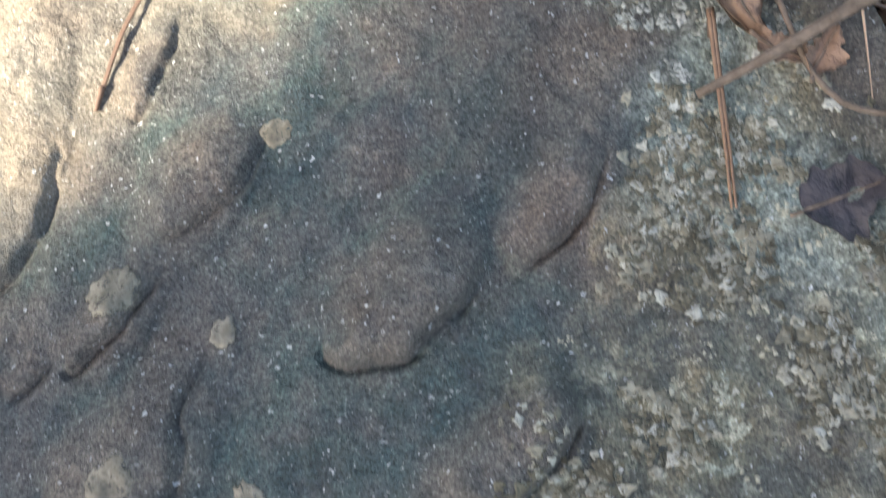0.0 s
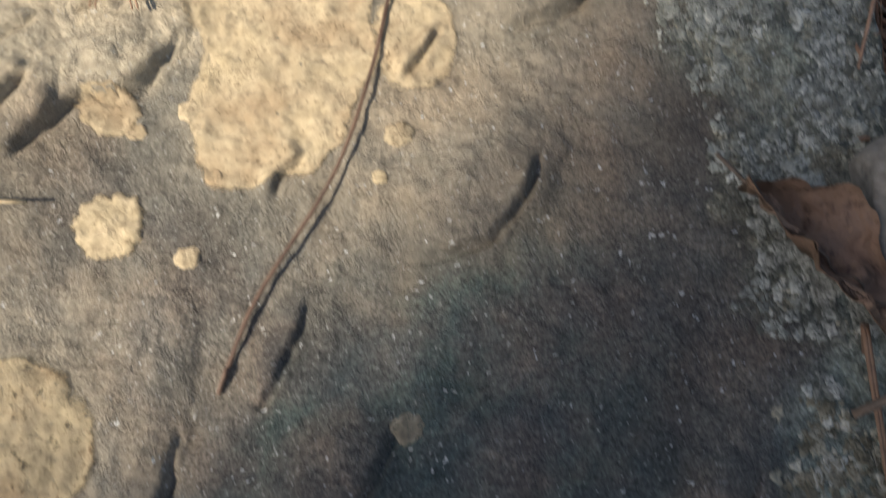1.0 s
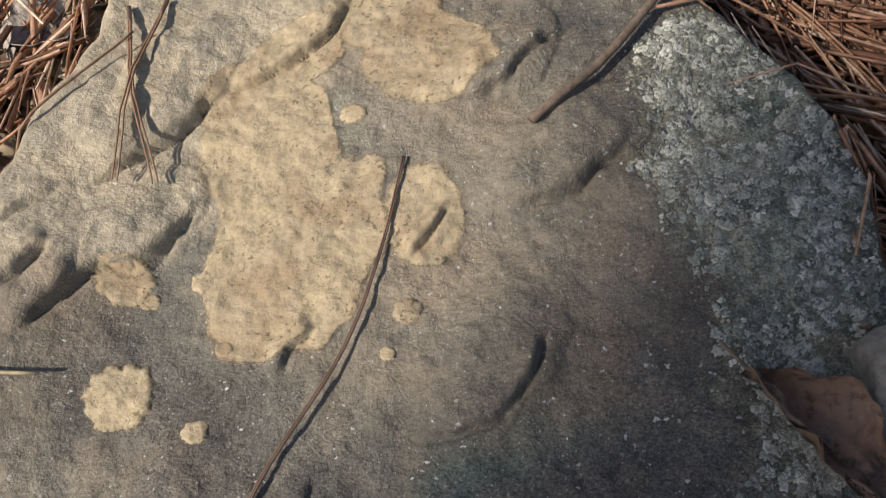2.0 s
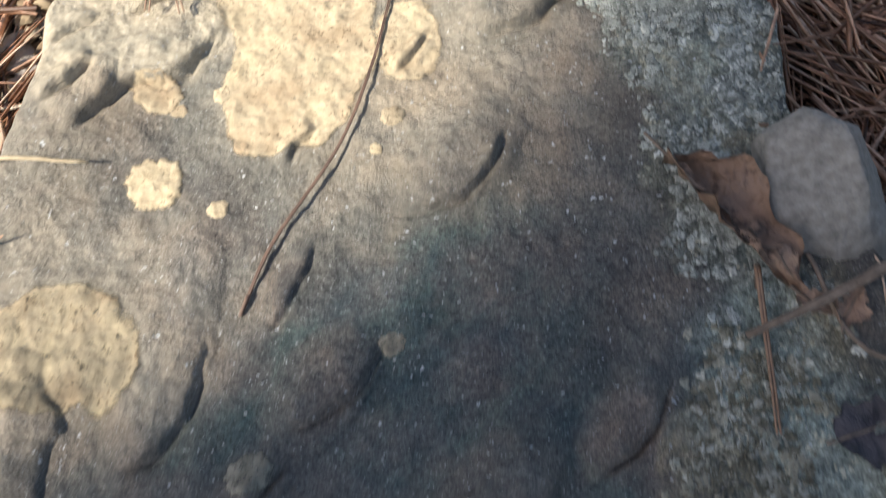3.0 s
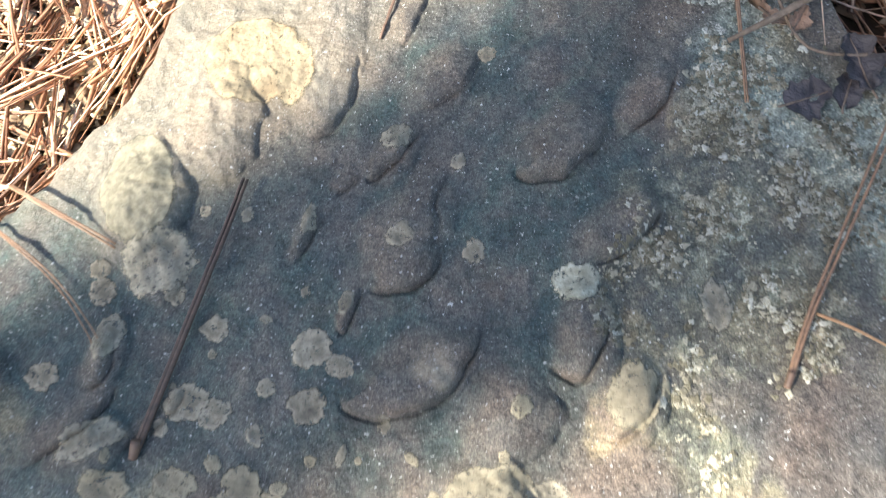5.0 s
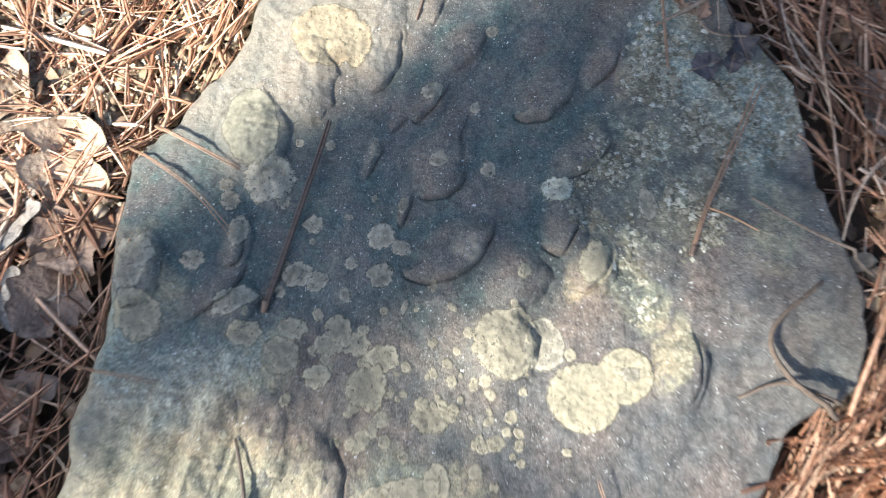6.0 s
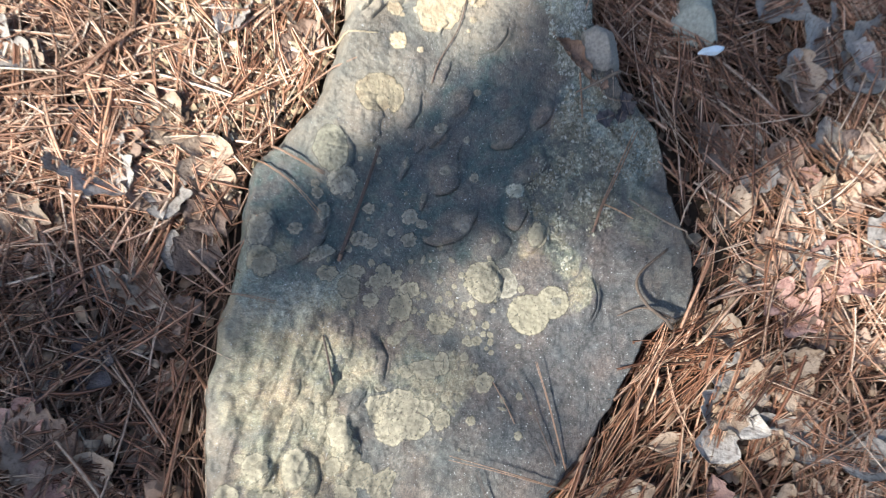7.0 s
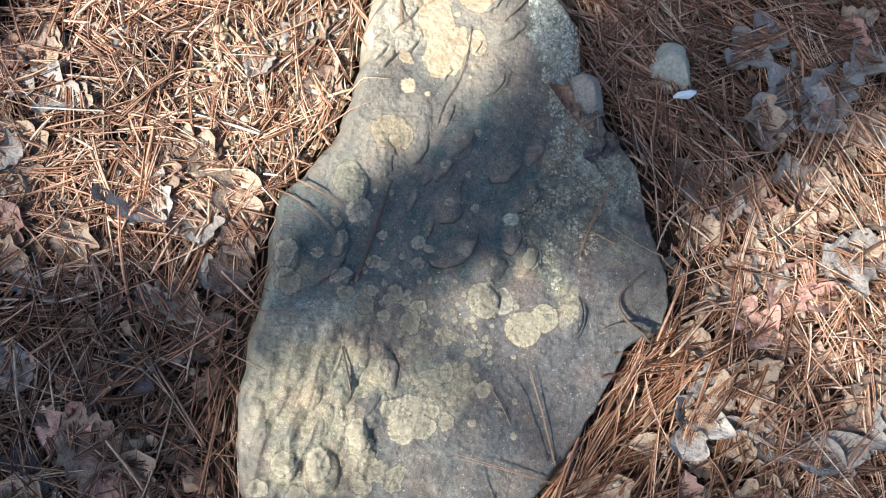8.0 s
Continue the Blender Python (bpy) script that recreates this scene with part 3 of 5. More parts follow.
def boulder_height(x, y, d=None, bodies=None):
    d = rim_distance(x, y) if d is None else d
    wide = 0.020 + 0.008 * vnoise(x * 12, y * 12, 3) - 0.012 * smooth((x - 0.02) / 0.1)
    wide = np.maximum(wide, 0.010)
    q = np.clip(d / wide, 0, 1)
    edge = np.sqrt(np.clip(1 - (1 - q) ** 2, 0, 1))
    top = 0.0915 + 0.003 * fbm(x, y, 7, 3, 11) + 0.012 * smooth((y - 0.06) / 0.15) * smooth((-0.13 - x) / 0.08)
    # weathering ridges that run one way across the stone
    u, v = x * 0.55 + y * 0.83, x * 0.83 - y * 0.55
    top = top + 0.0016 * fbm(u * 0.4, v, 38, 3, 31) + 0.0007 * fbm(x, y, 150, 3, 33)
    # long buff ridges on the lower left shoulder
    u, v = x * 0.31 + y * 0.95, x * 0.95 - y * 0.31
    ridge = 1 - np.abs(fbm(u * 0.32, v, 34, 3, 131)) - 0.6
    top = top + (0.0060 * ridge + 0.0012 * fbm(x, y, 75, 3, 135)) * smooth((-0.12 - x) / 0.06) * smooth((-0.14 - y) / 0.05)
    for lx, ly, la, lb, ang, h in LOBES:
        reach = 1.5 * max(la, lb)
        sel = (np.abs(x - lx) < reach) & (np.abs(y - ly) < reach)
        if not sel.any():
            continue
        dx, dy = x[sel] - lx, y[sel] - ly
        wob = 1 + 0.10 * fbm(x[sel], y[sel], 45, 2, 51)
        a, b = (dx * math.cos(ang) + dy * math.sin(ang)) / la * wob, (dy * math.cos(ang) - dx * math.sin(ang)) / lb * wob
        r = np.hypot(a, b)
        k = (dx * STEEP[0] + dy * STEEP[1]) / (np.hypot(dx, dy) + 1e-6)
        soft = 0.16 + 0.85 * (1 - k) / 2
        if h > 0:
            if ly < -0.1:
                lift = h * (0.45 * np.sqrt(np.clip(1 - r * r, 0, 1)) + 0.35 * smooth((1.4 - r) / 1.2))
            else:
                lift = h * (0.08 * smooth((1.05 - r) / soft) + 0.30 * smooth(1.3 - r))
        else:
            lift = h * smooth((1.06 - r) / soft)
        top[sel] += lift
    for lx, ly, la, lb, ang, h in DOMES:
        reach = 1.4 * max(la, lb)
        sel = (np.abs(x - lx) < reach) & (np.abs(y - ly) < reach)
        if not sel.any():
            continue
        dx, dy = x[sel] - lx, y[sel] - ly
        wob = 1 + 0.20 * fbm(x[sel], y[sel], 38, 3, 57)
        r = np.hypot((dx * math.cos(ang) + dy * math.sin(ang)) / la * wob, (dy * math.cos(ang) - dx * math.sin(ang)) / lb * wob)
        k = (1 - (dx * STEEP[0] + dy * STEEP[1]) / (np.hypot(dx, dy) + 1e-6)) / 2
        k = k * smooth(r / 0.6) + 0.5 * (1 - smooth(r / 0.6))
        top[sel] += h * ((1 - k) * np.sqrt(np.clip(1 - r * r, 0, 1)) + k * smooth((1.35 - r) / 1.2))
        top[sel] += 0.0006 * fbm(x[sel], y[sel], 160, 2, 59) * smooth((1.05 - r) / 0.5)
        if bodies is not None:
            bodies[sel] = np.maximum(bodies[sel], 0.9 * smooth((1.12 - r) / 0.65))
    for height, width, line in FOLDS:
        px, py = line[:, 0], line[:, 1]
        m = width + 0.004
        sel = (x > px.min() - m) & (x < px.max() + m) & (y > py.min() - m) & (y < py.max() + m)
        if not sel.any():
            continue
        cx, cy = x[sel] + 0.0009 * fbm(x[sel], y[sel], 120, 2, 111), y[sel] + 0.0009 * fbm(x[sel], y[sel], 120, 2, 113)
        near, share, left, run = np.full(cx.shape, 9.0), np.zeros(cx.shape), np.zeros(cx.shape, bool), len(line) - 1
        for n, ((ax, ay), (bx, by)) in enumerate(zip(line[:-1], line[1:])):
            t = np.clip(((cx - ax) * (bx - ax) + (cy - ay) * (by - ay)) / ((bx - ax) ** 2 + (by - ay) ** 2), 0, 1)
            dist = np.hypot(cx - ax - t * (bx - ax), cy - ay - t * (by - ay))
            closer = dist < near
            share = np.where(closer, (n + t) / run, share)
            left = np.where(closer, (bx - ax) * (cy - ay) - (by - ay) * (cx - ax) > 0, left)
            near = np.minimum(near, dist)
        fade = smooth(4 * share + 0.04) * smooth(4 * (1 - share) + 0.04)
        u = np.clip(near / width, 0, 1)
        swell = 1.25 * (1 - np.exp(-near / 0.0008)) * (1 - u) ** 1.5 if py.mean() > 0.14 else 1.55 * u ** 0.36 * (1 - u) ** 1.4
        if bodies is not None:
            bodies[sel] = np.maximum(bodies[sel], np.where(left, fade * smooth((0.95 - u) / 0.5), 0))
        top[sel] += height * fade * np.where(left, swell, 0) - min(0.0032, 0.65 * height) * fade * np.exp(-(near / 0.0013) ** 2)
    z = -0.03 + (top + 0.03) * edge
    return np.where(d > 0, z, -0.03 + 2.0 * np.minimum(d, 0))


def ellipses(x, y, rows, edge=0.35):
    out = np.zeros(x.shape)
    for ex, ey, l, w, ang in rows:
        c, s = math.cos(radians(ang)), math.sin(radians(ang))
        r = np.hypot(((x - ex) * c + (y - ey) * s) / (l / 2), ((y - ey) * c - (x - ex) * s) / (w / 2))
        out = np.maximum(out, smooth((1.1 - r) / edge))
    return out


STAINS, CRUSTS = [], []


def stain(*row):
    STAINS.append(row)


def crust(*row):
    CRUSTS.append(row)


stain(-0.267, -0.255, 0.170, 0.222, 0)
stain(-0.298, -0.181, 0.111, 0.113, 1)
stain(-0.207, -0.225, 0.113, 0.090, 0)
stain(-0.265, -0.350, 0.162, 0.087, -1)
stain(-0.101, -0.240, 0.091, 0.122, 59)
stain(0.163, -0.043, 0.049, 0.097, 1)
stain(0.078, -0.135, 0.030, 0.090, -8)
crust(0.066, 0.261, 0.086, 0.165, 2)
crust(0.058, 0.193, 0.042, 0.101, 2)
crust(0.086, 0.102, 0.150, 0.060, 79)
crust(0.117, 0.070, 0.090, 0.099, 2)
crust(0.083, 0.004, 0.122, 0.129, 1)
crust(0.018, -0.021, 0.048, 0.064, 1)
crust(0.041, -0.085, 0.048, 0.063, 1)
crust(0.085, -0.035, 0.080, 0.080, 0)
crust(0.120, 0.030, 0.100, 0.080, 60)
crust(0.155, 0.040, 0.080, 0.110, 0)
stain(-0.335, -0.200, 0.090, 0.240, 0)
stain(-0.310, -0.080, 0.070, 0.100, 10)
stain(0.058, 0.078, 0.020, 0.040, -10)
stain(0.036, -0.050, 0.022, 0.050, -10)
stain(0.058, -0.102, 0.030, 0.050, -10)
stain(0.020, -0.076, 0.028, 0.040, 0)
stain(0.068, -0.025, 0.024, 0.030, 0)
stain(-0.240, -0.150, 0.120, 0.070, 30)
# biofilm laid over the shaded parts, darkening them as shade would
FILM_SHADES = [(-0.285, -0.015, 0.15, 0.12, 45), (0.09, 0.27, 0.07, 0.30, -5), (-0.06, 0.00, 0.36, 0.24, 35), (-0.05, 0.10, 0.22, 0.12, 40), (-0.23, -0.06, 0.26, 0.16, 50), (-0.10, 0.27, 0.05, 0.04, 0)]
# pale stone with sunlight painted in, mostly the sunlit upper left
SUNLIT_PALES = [(-0.150, 0.300, 0.17, 0.13, 45), (-0.180, 0.255, 0.13, 0.09, 40), (-0.168, 0.242, 0.10, 0.040, 38), (-0.205, 0.300, 0.09, 0.20, 0)]
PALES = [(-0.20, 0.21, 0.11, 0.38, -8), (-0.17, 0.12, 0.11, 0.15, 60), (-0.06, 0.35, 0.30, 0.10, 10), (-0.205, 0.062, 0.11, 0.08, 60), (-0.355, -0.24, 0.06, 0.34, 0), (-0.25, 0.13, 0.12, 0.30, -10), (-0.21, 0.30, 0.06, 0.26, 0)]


def build_boulder():
    fine, wide = 0.0008, 0.0015
    xs = np.concatenate([np.arange(-0.40, -0.27, wide), np.arange(-0.27, 0.13, fine), np.arange(0.13, 0.262, wide)])
    ys = np.concatenate([np.arange(-0.53, -0.12, wide), np.arange(-0.12, 0.34, fine), np.arange(0.34, 0.512, wide)])
    gx, gy = np.meshgrid(xs, ys)
    d = rim_distance(gx, gy)
    bodies = np.zeros(gx.shape)
    z = boulder_height(gx, gy, d, bodies)
    keep = d > -0.006
    index = np.full(gx.shape, -1, np.int64)
    index[keep] = np.arange(keep.sum())
    a, b, c, e = index[:-1, :-1], index[:-1, 1:], index[1:, 1:], index[1:, :-1]
    ok = (a >= 0) & (b >= 0) & (c >= 0) & (e >= 0)
    quads = np.stack([a[ok], b[ok], c[ok], e[ok]], 1)
    co = np.stack([gx[keep], gy[keep], z[keep]], 1)
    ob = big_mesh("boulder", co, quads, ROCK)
    x, y = co[:, 0], co[:, 1]
    warp = 0.012 * fbm(x, y, 30, 3, 61)
    x, y = x + warp, y + 0.012 * fbm(x, y, 30, 3, 65)
    paint(ob, "buff", smooth(2.8 * ellipses(x, y, STAINS, 0.95) * (0.75 + 0.45 * fbm(x, y, 30, 4, 97))))
    paint(ob, "crust", ellipses(x, y, CRUSTS, 0.55) * (0.5 + 0.5 * smooth(0.5 + 0.9 * fbm(x, y, 42, 3, 95))))
    paint(ob, "bloom", ellipses(x, y, [(0.105, 0.080, 0.13, 0.06, -15), (0.078, 0.115, 0.05, 0.09, 0), (0.070, 0.17, 0.05, 0.07, 0), (0.065, 0.26, 0.08, 0.15, 0), (0.155, 0.030, 0.09, 0.11, 0), (-0.325, -0.12, 0.07, 0.16, 10), (-0.27, -0.15, 0.14, 0.08, 20)], 0.7))
    # covers the shaded middle and thickens in hollows, painting shade there
    paint(ob, "film_shade", np.maximum(ellipses(x, y, FILM_SHADES, 0.6), 0.25 * ellipses(x, y, [(0.02, -0.28, 0.30, 0.30, 60)], 0.6)) * (1 - 0.6 * bodies[keep]))
    # the second ellipse darkens stone that lies in half-shade
    paint(ob, "mauve_shade", ellipses(x, y, [(0.06, -0.25, 0.38, 0.32, 60), (0.115, -0.115, 0.15, 0.11, 20)], 0.6))
    paint(ob, "knob", bodies[keep] * smooth((0.19 - co[:, 1]) / 0.06) * smooth((co[:, 1] + 0.13) / 0.03))
    # sunlit brightness goes into pale; the last ellipse paints a knob's whitish worn sheen
    paint(ob, "pale", np.maximum(np.maximum(0.34 * ellipses(x, y, PALES, 0.6), 1.15 * ellipses(x, y, SUNLIT_PALES, 0.5)), np.maximum(0.5 * ellipses(x, y, [(-0.06, 0.25, 0.22, 0.22, 0)], 0.7), 0.45 * ellipses(x, y, [(-0.080, -0.050, 0.036, 0.014, 28)], 0.8))))
    return tagged(ob, "grey-brown weathered sandstone boulder, lumpy and lichen-spotted, sunk in pine straw", "boulder")


build_boulder()


def build_ground():
    near = np.arange(-1.2, 1.2001, 0.03)
    far = 1.2 * 1.35 ** np.arange(1, 19)
    axis = np.concatenate([-far[::-1], near, far])
    gx, gy = np.meshgrid(axis, axis)
    n = len(axis)
    i = np.arange(n * n).reshape(n, n)
    quads = np.stack([i[:-1, :-1].ravel(), i[:-1, 1:].ravel(), i[1:, 1:].ravel(), i[1:, :-1].ravel()], 1)
    ob = big_mesh("ground", np.stack([gx.ravel(), gy.ravel(), ground_height(gx, gy).ravel() - 0.004], 1), quads, SOIL)
    tagged(ob, "dark forest soil under pine straw and dead leaves", "ground", kind="structure")


build_ground()


def surface(x, y):
    """Height of whatever lies on top at x, y: boulder or ground."""
    x, y = np.atleast_1d(np.asarray(x, float)), np.atleast_1d(np.asarray(y, float))
    return np.maximum(boulder_height(x, y), ground_height(x, y))


# ---- stones beside the boulder ----
def stone(x, y, length, width, angle, height, mat, label, seed, sink=0.25, name="stone"):
    bm = bmesh.new()
    bmesh.ops.create_icosphere(bm, subdivisions=5, radius=1)
    rnd = random.Random(seed)
    planes = [(Vector((rnd.uniform(-1, 1), rnd.uniform(-1, 1), rnd.uniform(-0.6, 1))).normalized(), rnd.uniform(0.52, 0.78)) for _ in range(9)]
    for v in bm.verts:
        p = v.co.copy()
        for n, dist in planes:
            over = p.dot(n) - dist
            if over > 0:
                p -= n * over * 0.85
        p += v.co * 0.05 * noise.noise(v.co * 2.2 + Vector((seed, 0, 0))) + v.co * 0.015 * noise.noise(v.co * 9)
        v.co = Vector((p.x * length * 0.62, p.y * width * 0.62, p.z * height * 0.75))
    me = bpy.data.meshes.new(name)
    bm.to_mesh(me)
    bm.free()
    me.materials.append(mat)
    me.shade_smooth()
    ob = new(name, me)
    base = float(ground_height(np.array([x]), np.array([y]))[0])
    ob.matrix_world = pose(x, y, base + height * (0.5 - sink), 0, 0, angle)
    return tagged(ob, label, "stone")


stone(0.110, 0.172, 0.054, 0.066, 10, 0.052, STONE_GREY, "rounded grey fieldstone leaning on the boulder's edge", 3, -0.50)
stone(0.250, 0.228, 0.072, 0.066, 23, 0.050, STONE_PALE, "angular pale greenish-grey fieldstone on pine straw", 8)
stone(-0.431, -0.370, 0.028, 0.034, 72, 0.028, STONE_TAN, "small tan pebble half buried in pine straw", 5, name="pebble")
stone(0.263, 0.183, 0.032, 0.013, 17, 0.010, SCRAP, "small bluish-white scrap lying on pine straw", 11, -3.2, "scrap")["category"] = "litter"


# ---- lichen on the boulder ----
LICHENS = []


def lichen(x, y, length, width, angle, mat=None, tone="", above=0.0):
    n = len(LICHENS)
    mean = (length + width) / 4
    rings, segs = max(4, int(mean / 0.0016)), max(44, min(110, int(mean * 2 * math.pi / 0.0016)))
    ang = np.linspace(0, 2 * math.pi, segs, endpoint=False)
    ca, sa = np.cos(ang), np.sin(ang)
    calm = 0.5 if mean > 0.012 else 1.0
    rag = 1 + 0.13 * vnoise(ca * 2.2 + n * 7.3, sa * 2.2, 71) + calm * 0.14 * vnoise(ca * 4 + n * 3.1, sa * 5, 72) + 0.05 * vnoise(ca * 12 + n, sa * 12, 73)
    length, width = length * 1.1, width * 1.1
    c, s = math.cos(radians(angle)), math.sin(radians(angle))
    fr = np.concatenate([[0], np.repeat(np.arange(1, rings + 1) / rings, segs)])
    lx = np.concatenate([[0], np.tile(ca * rag, rings)]) * fr * length / 2
    ly = np.concatenate([[0], np.tile(sa * rag, rings)]) * fr * width / 2
    px, py = x + lx * c - ly * s, y + lx * s + ly * c
    thick = 0.0004 + 0.00012 * (n % 5) + 0.0003 * fbm(px, py, 300, 3, 80) * (mean > 0.006)
    lift = np.where(fr > 0.999, -0.0012, thick * np.where(fr > 0.9, 0.9, 1.0) + 0.0002 * smooth((fr - 0.6) / 0.25))
    pz = surface(px, py) + lift
    faces = [(0, 1 + i, 1 + (i + 1) % segs) for i in range(segs)]
    for r in range(rings - 1):
        a = 1 + r * segs
        faces += [(a + i, a + segs + i, a + segs + (i + 1) % segs, a + (i + 1) % segs) for i in range(segs)]
    # sun and shade go into the tone: cream where lit, greyer where shaded
    if mat:
        pz = pz + np.where(fr > 0.999, 0, above)
    elif y > 0.14 or (x < -0.12 and y > 0.05):
        mat, tone = LICHEN_CREAM, "cream-yellow"
    elif y < -0.10:
        mat, tone = LICHEN_BUFF, "buff"
    else:
        mat, tone = (LICHEN_BUFF, "buff") if x > -0.08 and y < -0.03 else (LICHEN_GREY, "pale grey-green")
    ob = link_mesh("lichen_patch", np.stack([px, py, pz], 1), faces, mat)
    paint(ob, "rim", fr)
    size = "broad" if mean > 0.018 else "small round"
    tagged(ob, f"{size} {tone} crusty lichen patch growing on the boulder", "lichen", group="lichen patches on the boulder")
    LICHENS.append(ob)


def sheet(mat, tone, bodies, bare=(), rough=0.10):
    """One broad crust that has grown together from several rounded bodies; bare spots have fallen out of it."""
    step = 0.0009
    x0, x1 = min(b[0] - max(b[2:4]) for b in bodies), max(b[0] + max(b[2:4]) for b in bodies)
    y0, y1 = min(b[1] - max(b[2:4]) for b in bodies), max(b[1] + max(b[2:4]) for b in bodies)
    gx, gy = np.meshgrid(np.arange(x0, x1, step), np.arange(y0, y1, step))
    seed = len(LICHENS)

    def depth(rows, wob):
        out = np.full(gx.shape, -9.0)
        for ex, ey, l, w, ang in rows:
            c, n = math.cos(radians(ang)), math.sin(radians(ang))
            r = np.hypot(((gx - ex) * c + (gy - ey) * n) / (l / 2), ((gy - ey) * c - (gx - ex) * n) / (w / 2))
            out = np.maximum(out, (1 - r + wob) * min(l, w) / 2)
        return out
    wob = rough * fbm(gx, gy, 60, 4, 300 + seed)
    d = np.minimum(depth(bodies, wob), -depth(bare, wob) if bare else 9.0)
    keep = d > -0.001
    index = np.full(gx.shape, -1, np.int64)
    index[keep] = np.arange(keep.sum())
    a, b, c, e = index[:-1, :-1], index[:-1, 1:], index[1:, 1:], index[1:, :-1]
    ok = (a >= 0) & (b >= 0) & (c >= 0) & (e >= 0)
    x, y, d = gx[keep], gy[keep], d[keep]
    grain = 0.00022 * fbm(x, y, 260, 3, 80) + 0.00018 * smooth(fbm(x, y, 120, 3, 83))
    z = surface(x, y) + np.where(d < 0.0004, -0.0008, 0.0006 + grain * smooth(d / 0.004) )
    ob = big_mesh("lichen_patch", np.stack([x, y, z], 1), np.stack([a[ok], b[ok], c[ok], e[ok]], 1), mat)
    paint(ob, "rim", np.clip(1.04 - d / 0.011, 0, 1.1))
    tagged(ob, f"broad {tone} crusty lichen sheet spread over the boulder", "lichen", group="lichen patches on the boulder")
    LICHENS.append(ob)


sheet(LICHEN_CREAM, "cream-yellow", [(-0.096, 0.226, 0.064, 0.076, 0), (-0.104, 0.202, 0.038, 0.036, 0), (-0.078, 0.236, 0.034, 0.058, 0), (-0.108, 0.274, 0.056, 0.066, 0), (-0.118, 0.292, 0.044, 0.034, 30),
                                     (-0.069, 0.258, 0.014, 0.018, 0), (-0.100, 0.312, 0.040, 0.032, 30), (-0.078, 0.284, 0.012, 0.010, 0)])
sheet(LICHEN_CREAM, "cream-yellow", [(-0.050, 0.307, 0.056, 0.048, 0), (-0.070, 0.330, 0.050, 0.040, 20), (-0.060, 0.350, 0.070, 0.036, 20)])
sheet(LICHEN_CREAM, "cream-yellow", [(-0.049, 0.241, 0.032, 0.046, 0)])
lichen(-0.010, 0.352, 0.040, 0.026, 10)
lichen(-0.147, 0.175, 0.024, 0.023, 2)
lichen(-0.120, 0.164, 0.010, 0.008, 0)
lichen(-0.053, 0.205, 0.012, 0.009, 14)
lichen(-0.152, 0.216, 0.020, 0.017, -3)
lichen(-0.125, 0.216, 0.009, 0.009, -6)
lichen(-0.077, 0.283, 0.011, 0.008, 0)
lichen(-0.143, 0.209, 0.009, 0.006, 0)
lichen(-0.059, 0.190, 0.006, 0.005, 0)
lichen(-0.114, 0.192, 0.007, 0.006, 0)
sheet(LICHEN_MOTTLED, "mottled pale yellow", [(-0.173, 0.107, 0.058, 0.054, 20), (-0.151, 0.101, 0.044, 0.024, 82)])
sheet(LICHEN_GRANULAR, "granular buff", [(-0.228, 0.034, 0.046, 0.070, 8)])
lichen(-0.214, -0.006, 0.040, 0.034, 30, LICHEN_GREY, "pale grey-green", 0.0001)
lichen(-0.312, -0.066, 0.046, 0.030, 70, LICHEN_GREY, "pale grey-green", 0.0001)
lichen(-0.308, -0.104, 0.036, 0.042, 20, LICHEN_BUFF, "buff", 0.0001)
lichen(0.023, -0.070, 0.024, 0.034, -12, LICHEN_BUFF, "creamy buff", 0.0003)
lichen(-0.003, -0.014, 0.024, 0.020, 0, LICHEN_PALE, "whitish green", 0.0003)
lichen(-0.244, -0.020, 0.018, 0.016, 0)
lichen(-0.204, -0.021, 0.013, 0.013, 4)
lichen(-0.182, -0.039, 0.016, 0.015, 0)
lichen(-0.094, 0.063, 0.019, 0.016, 32)
lichen(-0.062, 0.050, 0.009, 0.010, 0)
lichen(-0.048, 0.111, 0.011, 0.010, 0)
lichen(-0.053, 0.002, 0.012, 0.013, 0)
lichen(-0.137, 0.017, 0.018, 0.008, 84)
lichen(-0.170, 0.020, 0.008, 0.009, 0)
lichen(-0.132, -0.049, 0.022, 0.020, 3)
lichen(-0.118, -0.057, 0.016, 0.013, 4)
lichen(-0.133, -0.077, 0.021, 0.019, 0)
lichen(-0.179, -0.081, 0.018, 0.016, 3)
lichen(-0.154, -0.068, 0.011, 0.009, 0)
lichen(-0.270, -0.064, 0.019, 0.016, 3)
lichen(-0.116, -0.025, 0.014, 0.008, 78)
lichen(-0.237, -0.043, 0.025, 0.016, 83)
lichen(-0.238, -0.094, 0.036, 0.019, 21)
lichen(-0.156, -0.034, 0.007, 0.005, 0)
lichen(-0.137, -0.020, 0.006, 0.006, 0)
lichen(-0.247, -0.008, 0.013, 0.013, 4)
lichen(-0.193, 0.023, 0.007, 0.007, 8)
lichen(-0.182, -0.052, 0.006, 0.005, 0)
lichen(-0.090, 0.009, 0.016, 0.014, 0)
lichen(0.064, -0.025, 0.015, 0.027, 4)
sheet(LICHEN_BUFF, "creamy buff", [(-0.045, -0.128, 0.044, 0.056, 20), (-0.036, -0.120, 0.034, 0.040, 0)], rough=0.05)
sheet(LICHEN_GREY, "brownish grey", [(-0.016, -0.128, 0.034, 0.046, 0)])
lichen(0.046, -0.150, 0.015, 0.013, 0, LICHEN_GREY, "brownish grey", 0.0006)
sheet(LICHEN_RINGED, "ringed creamy buff", [(0.012, -0.166, 0.056, 0.054, 0), (0.042, -0.151, 0.044, 0.046, 0)], rough=0.05)
lichen(-0.143, -0.157, 0.032, 0.034, 0)
lichen(-0.170, -0.126, 0.023, 0.020, 0)
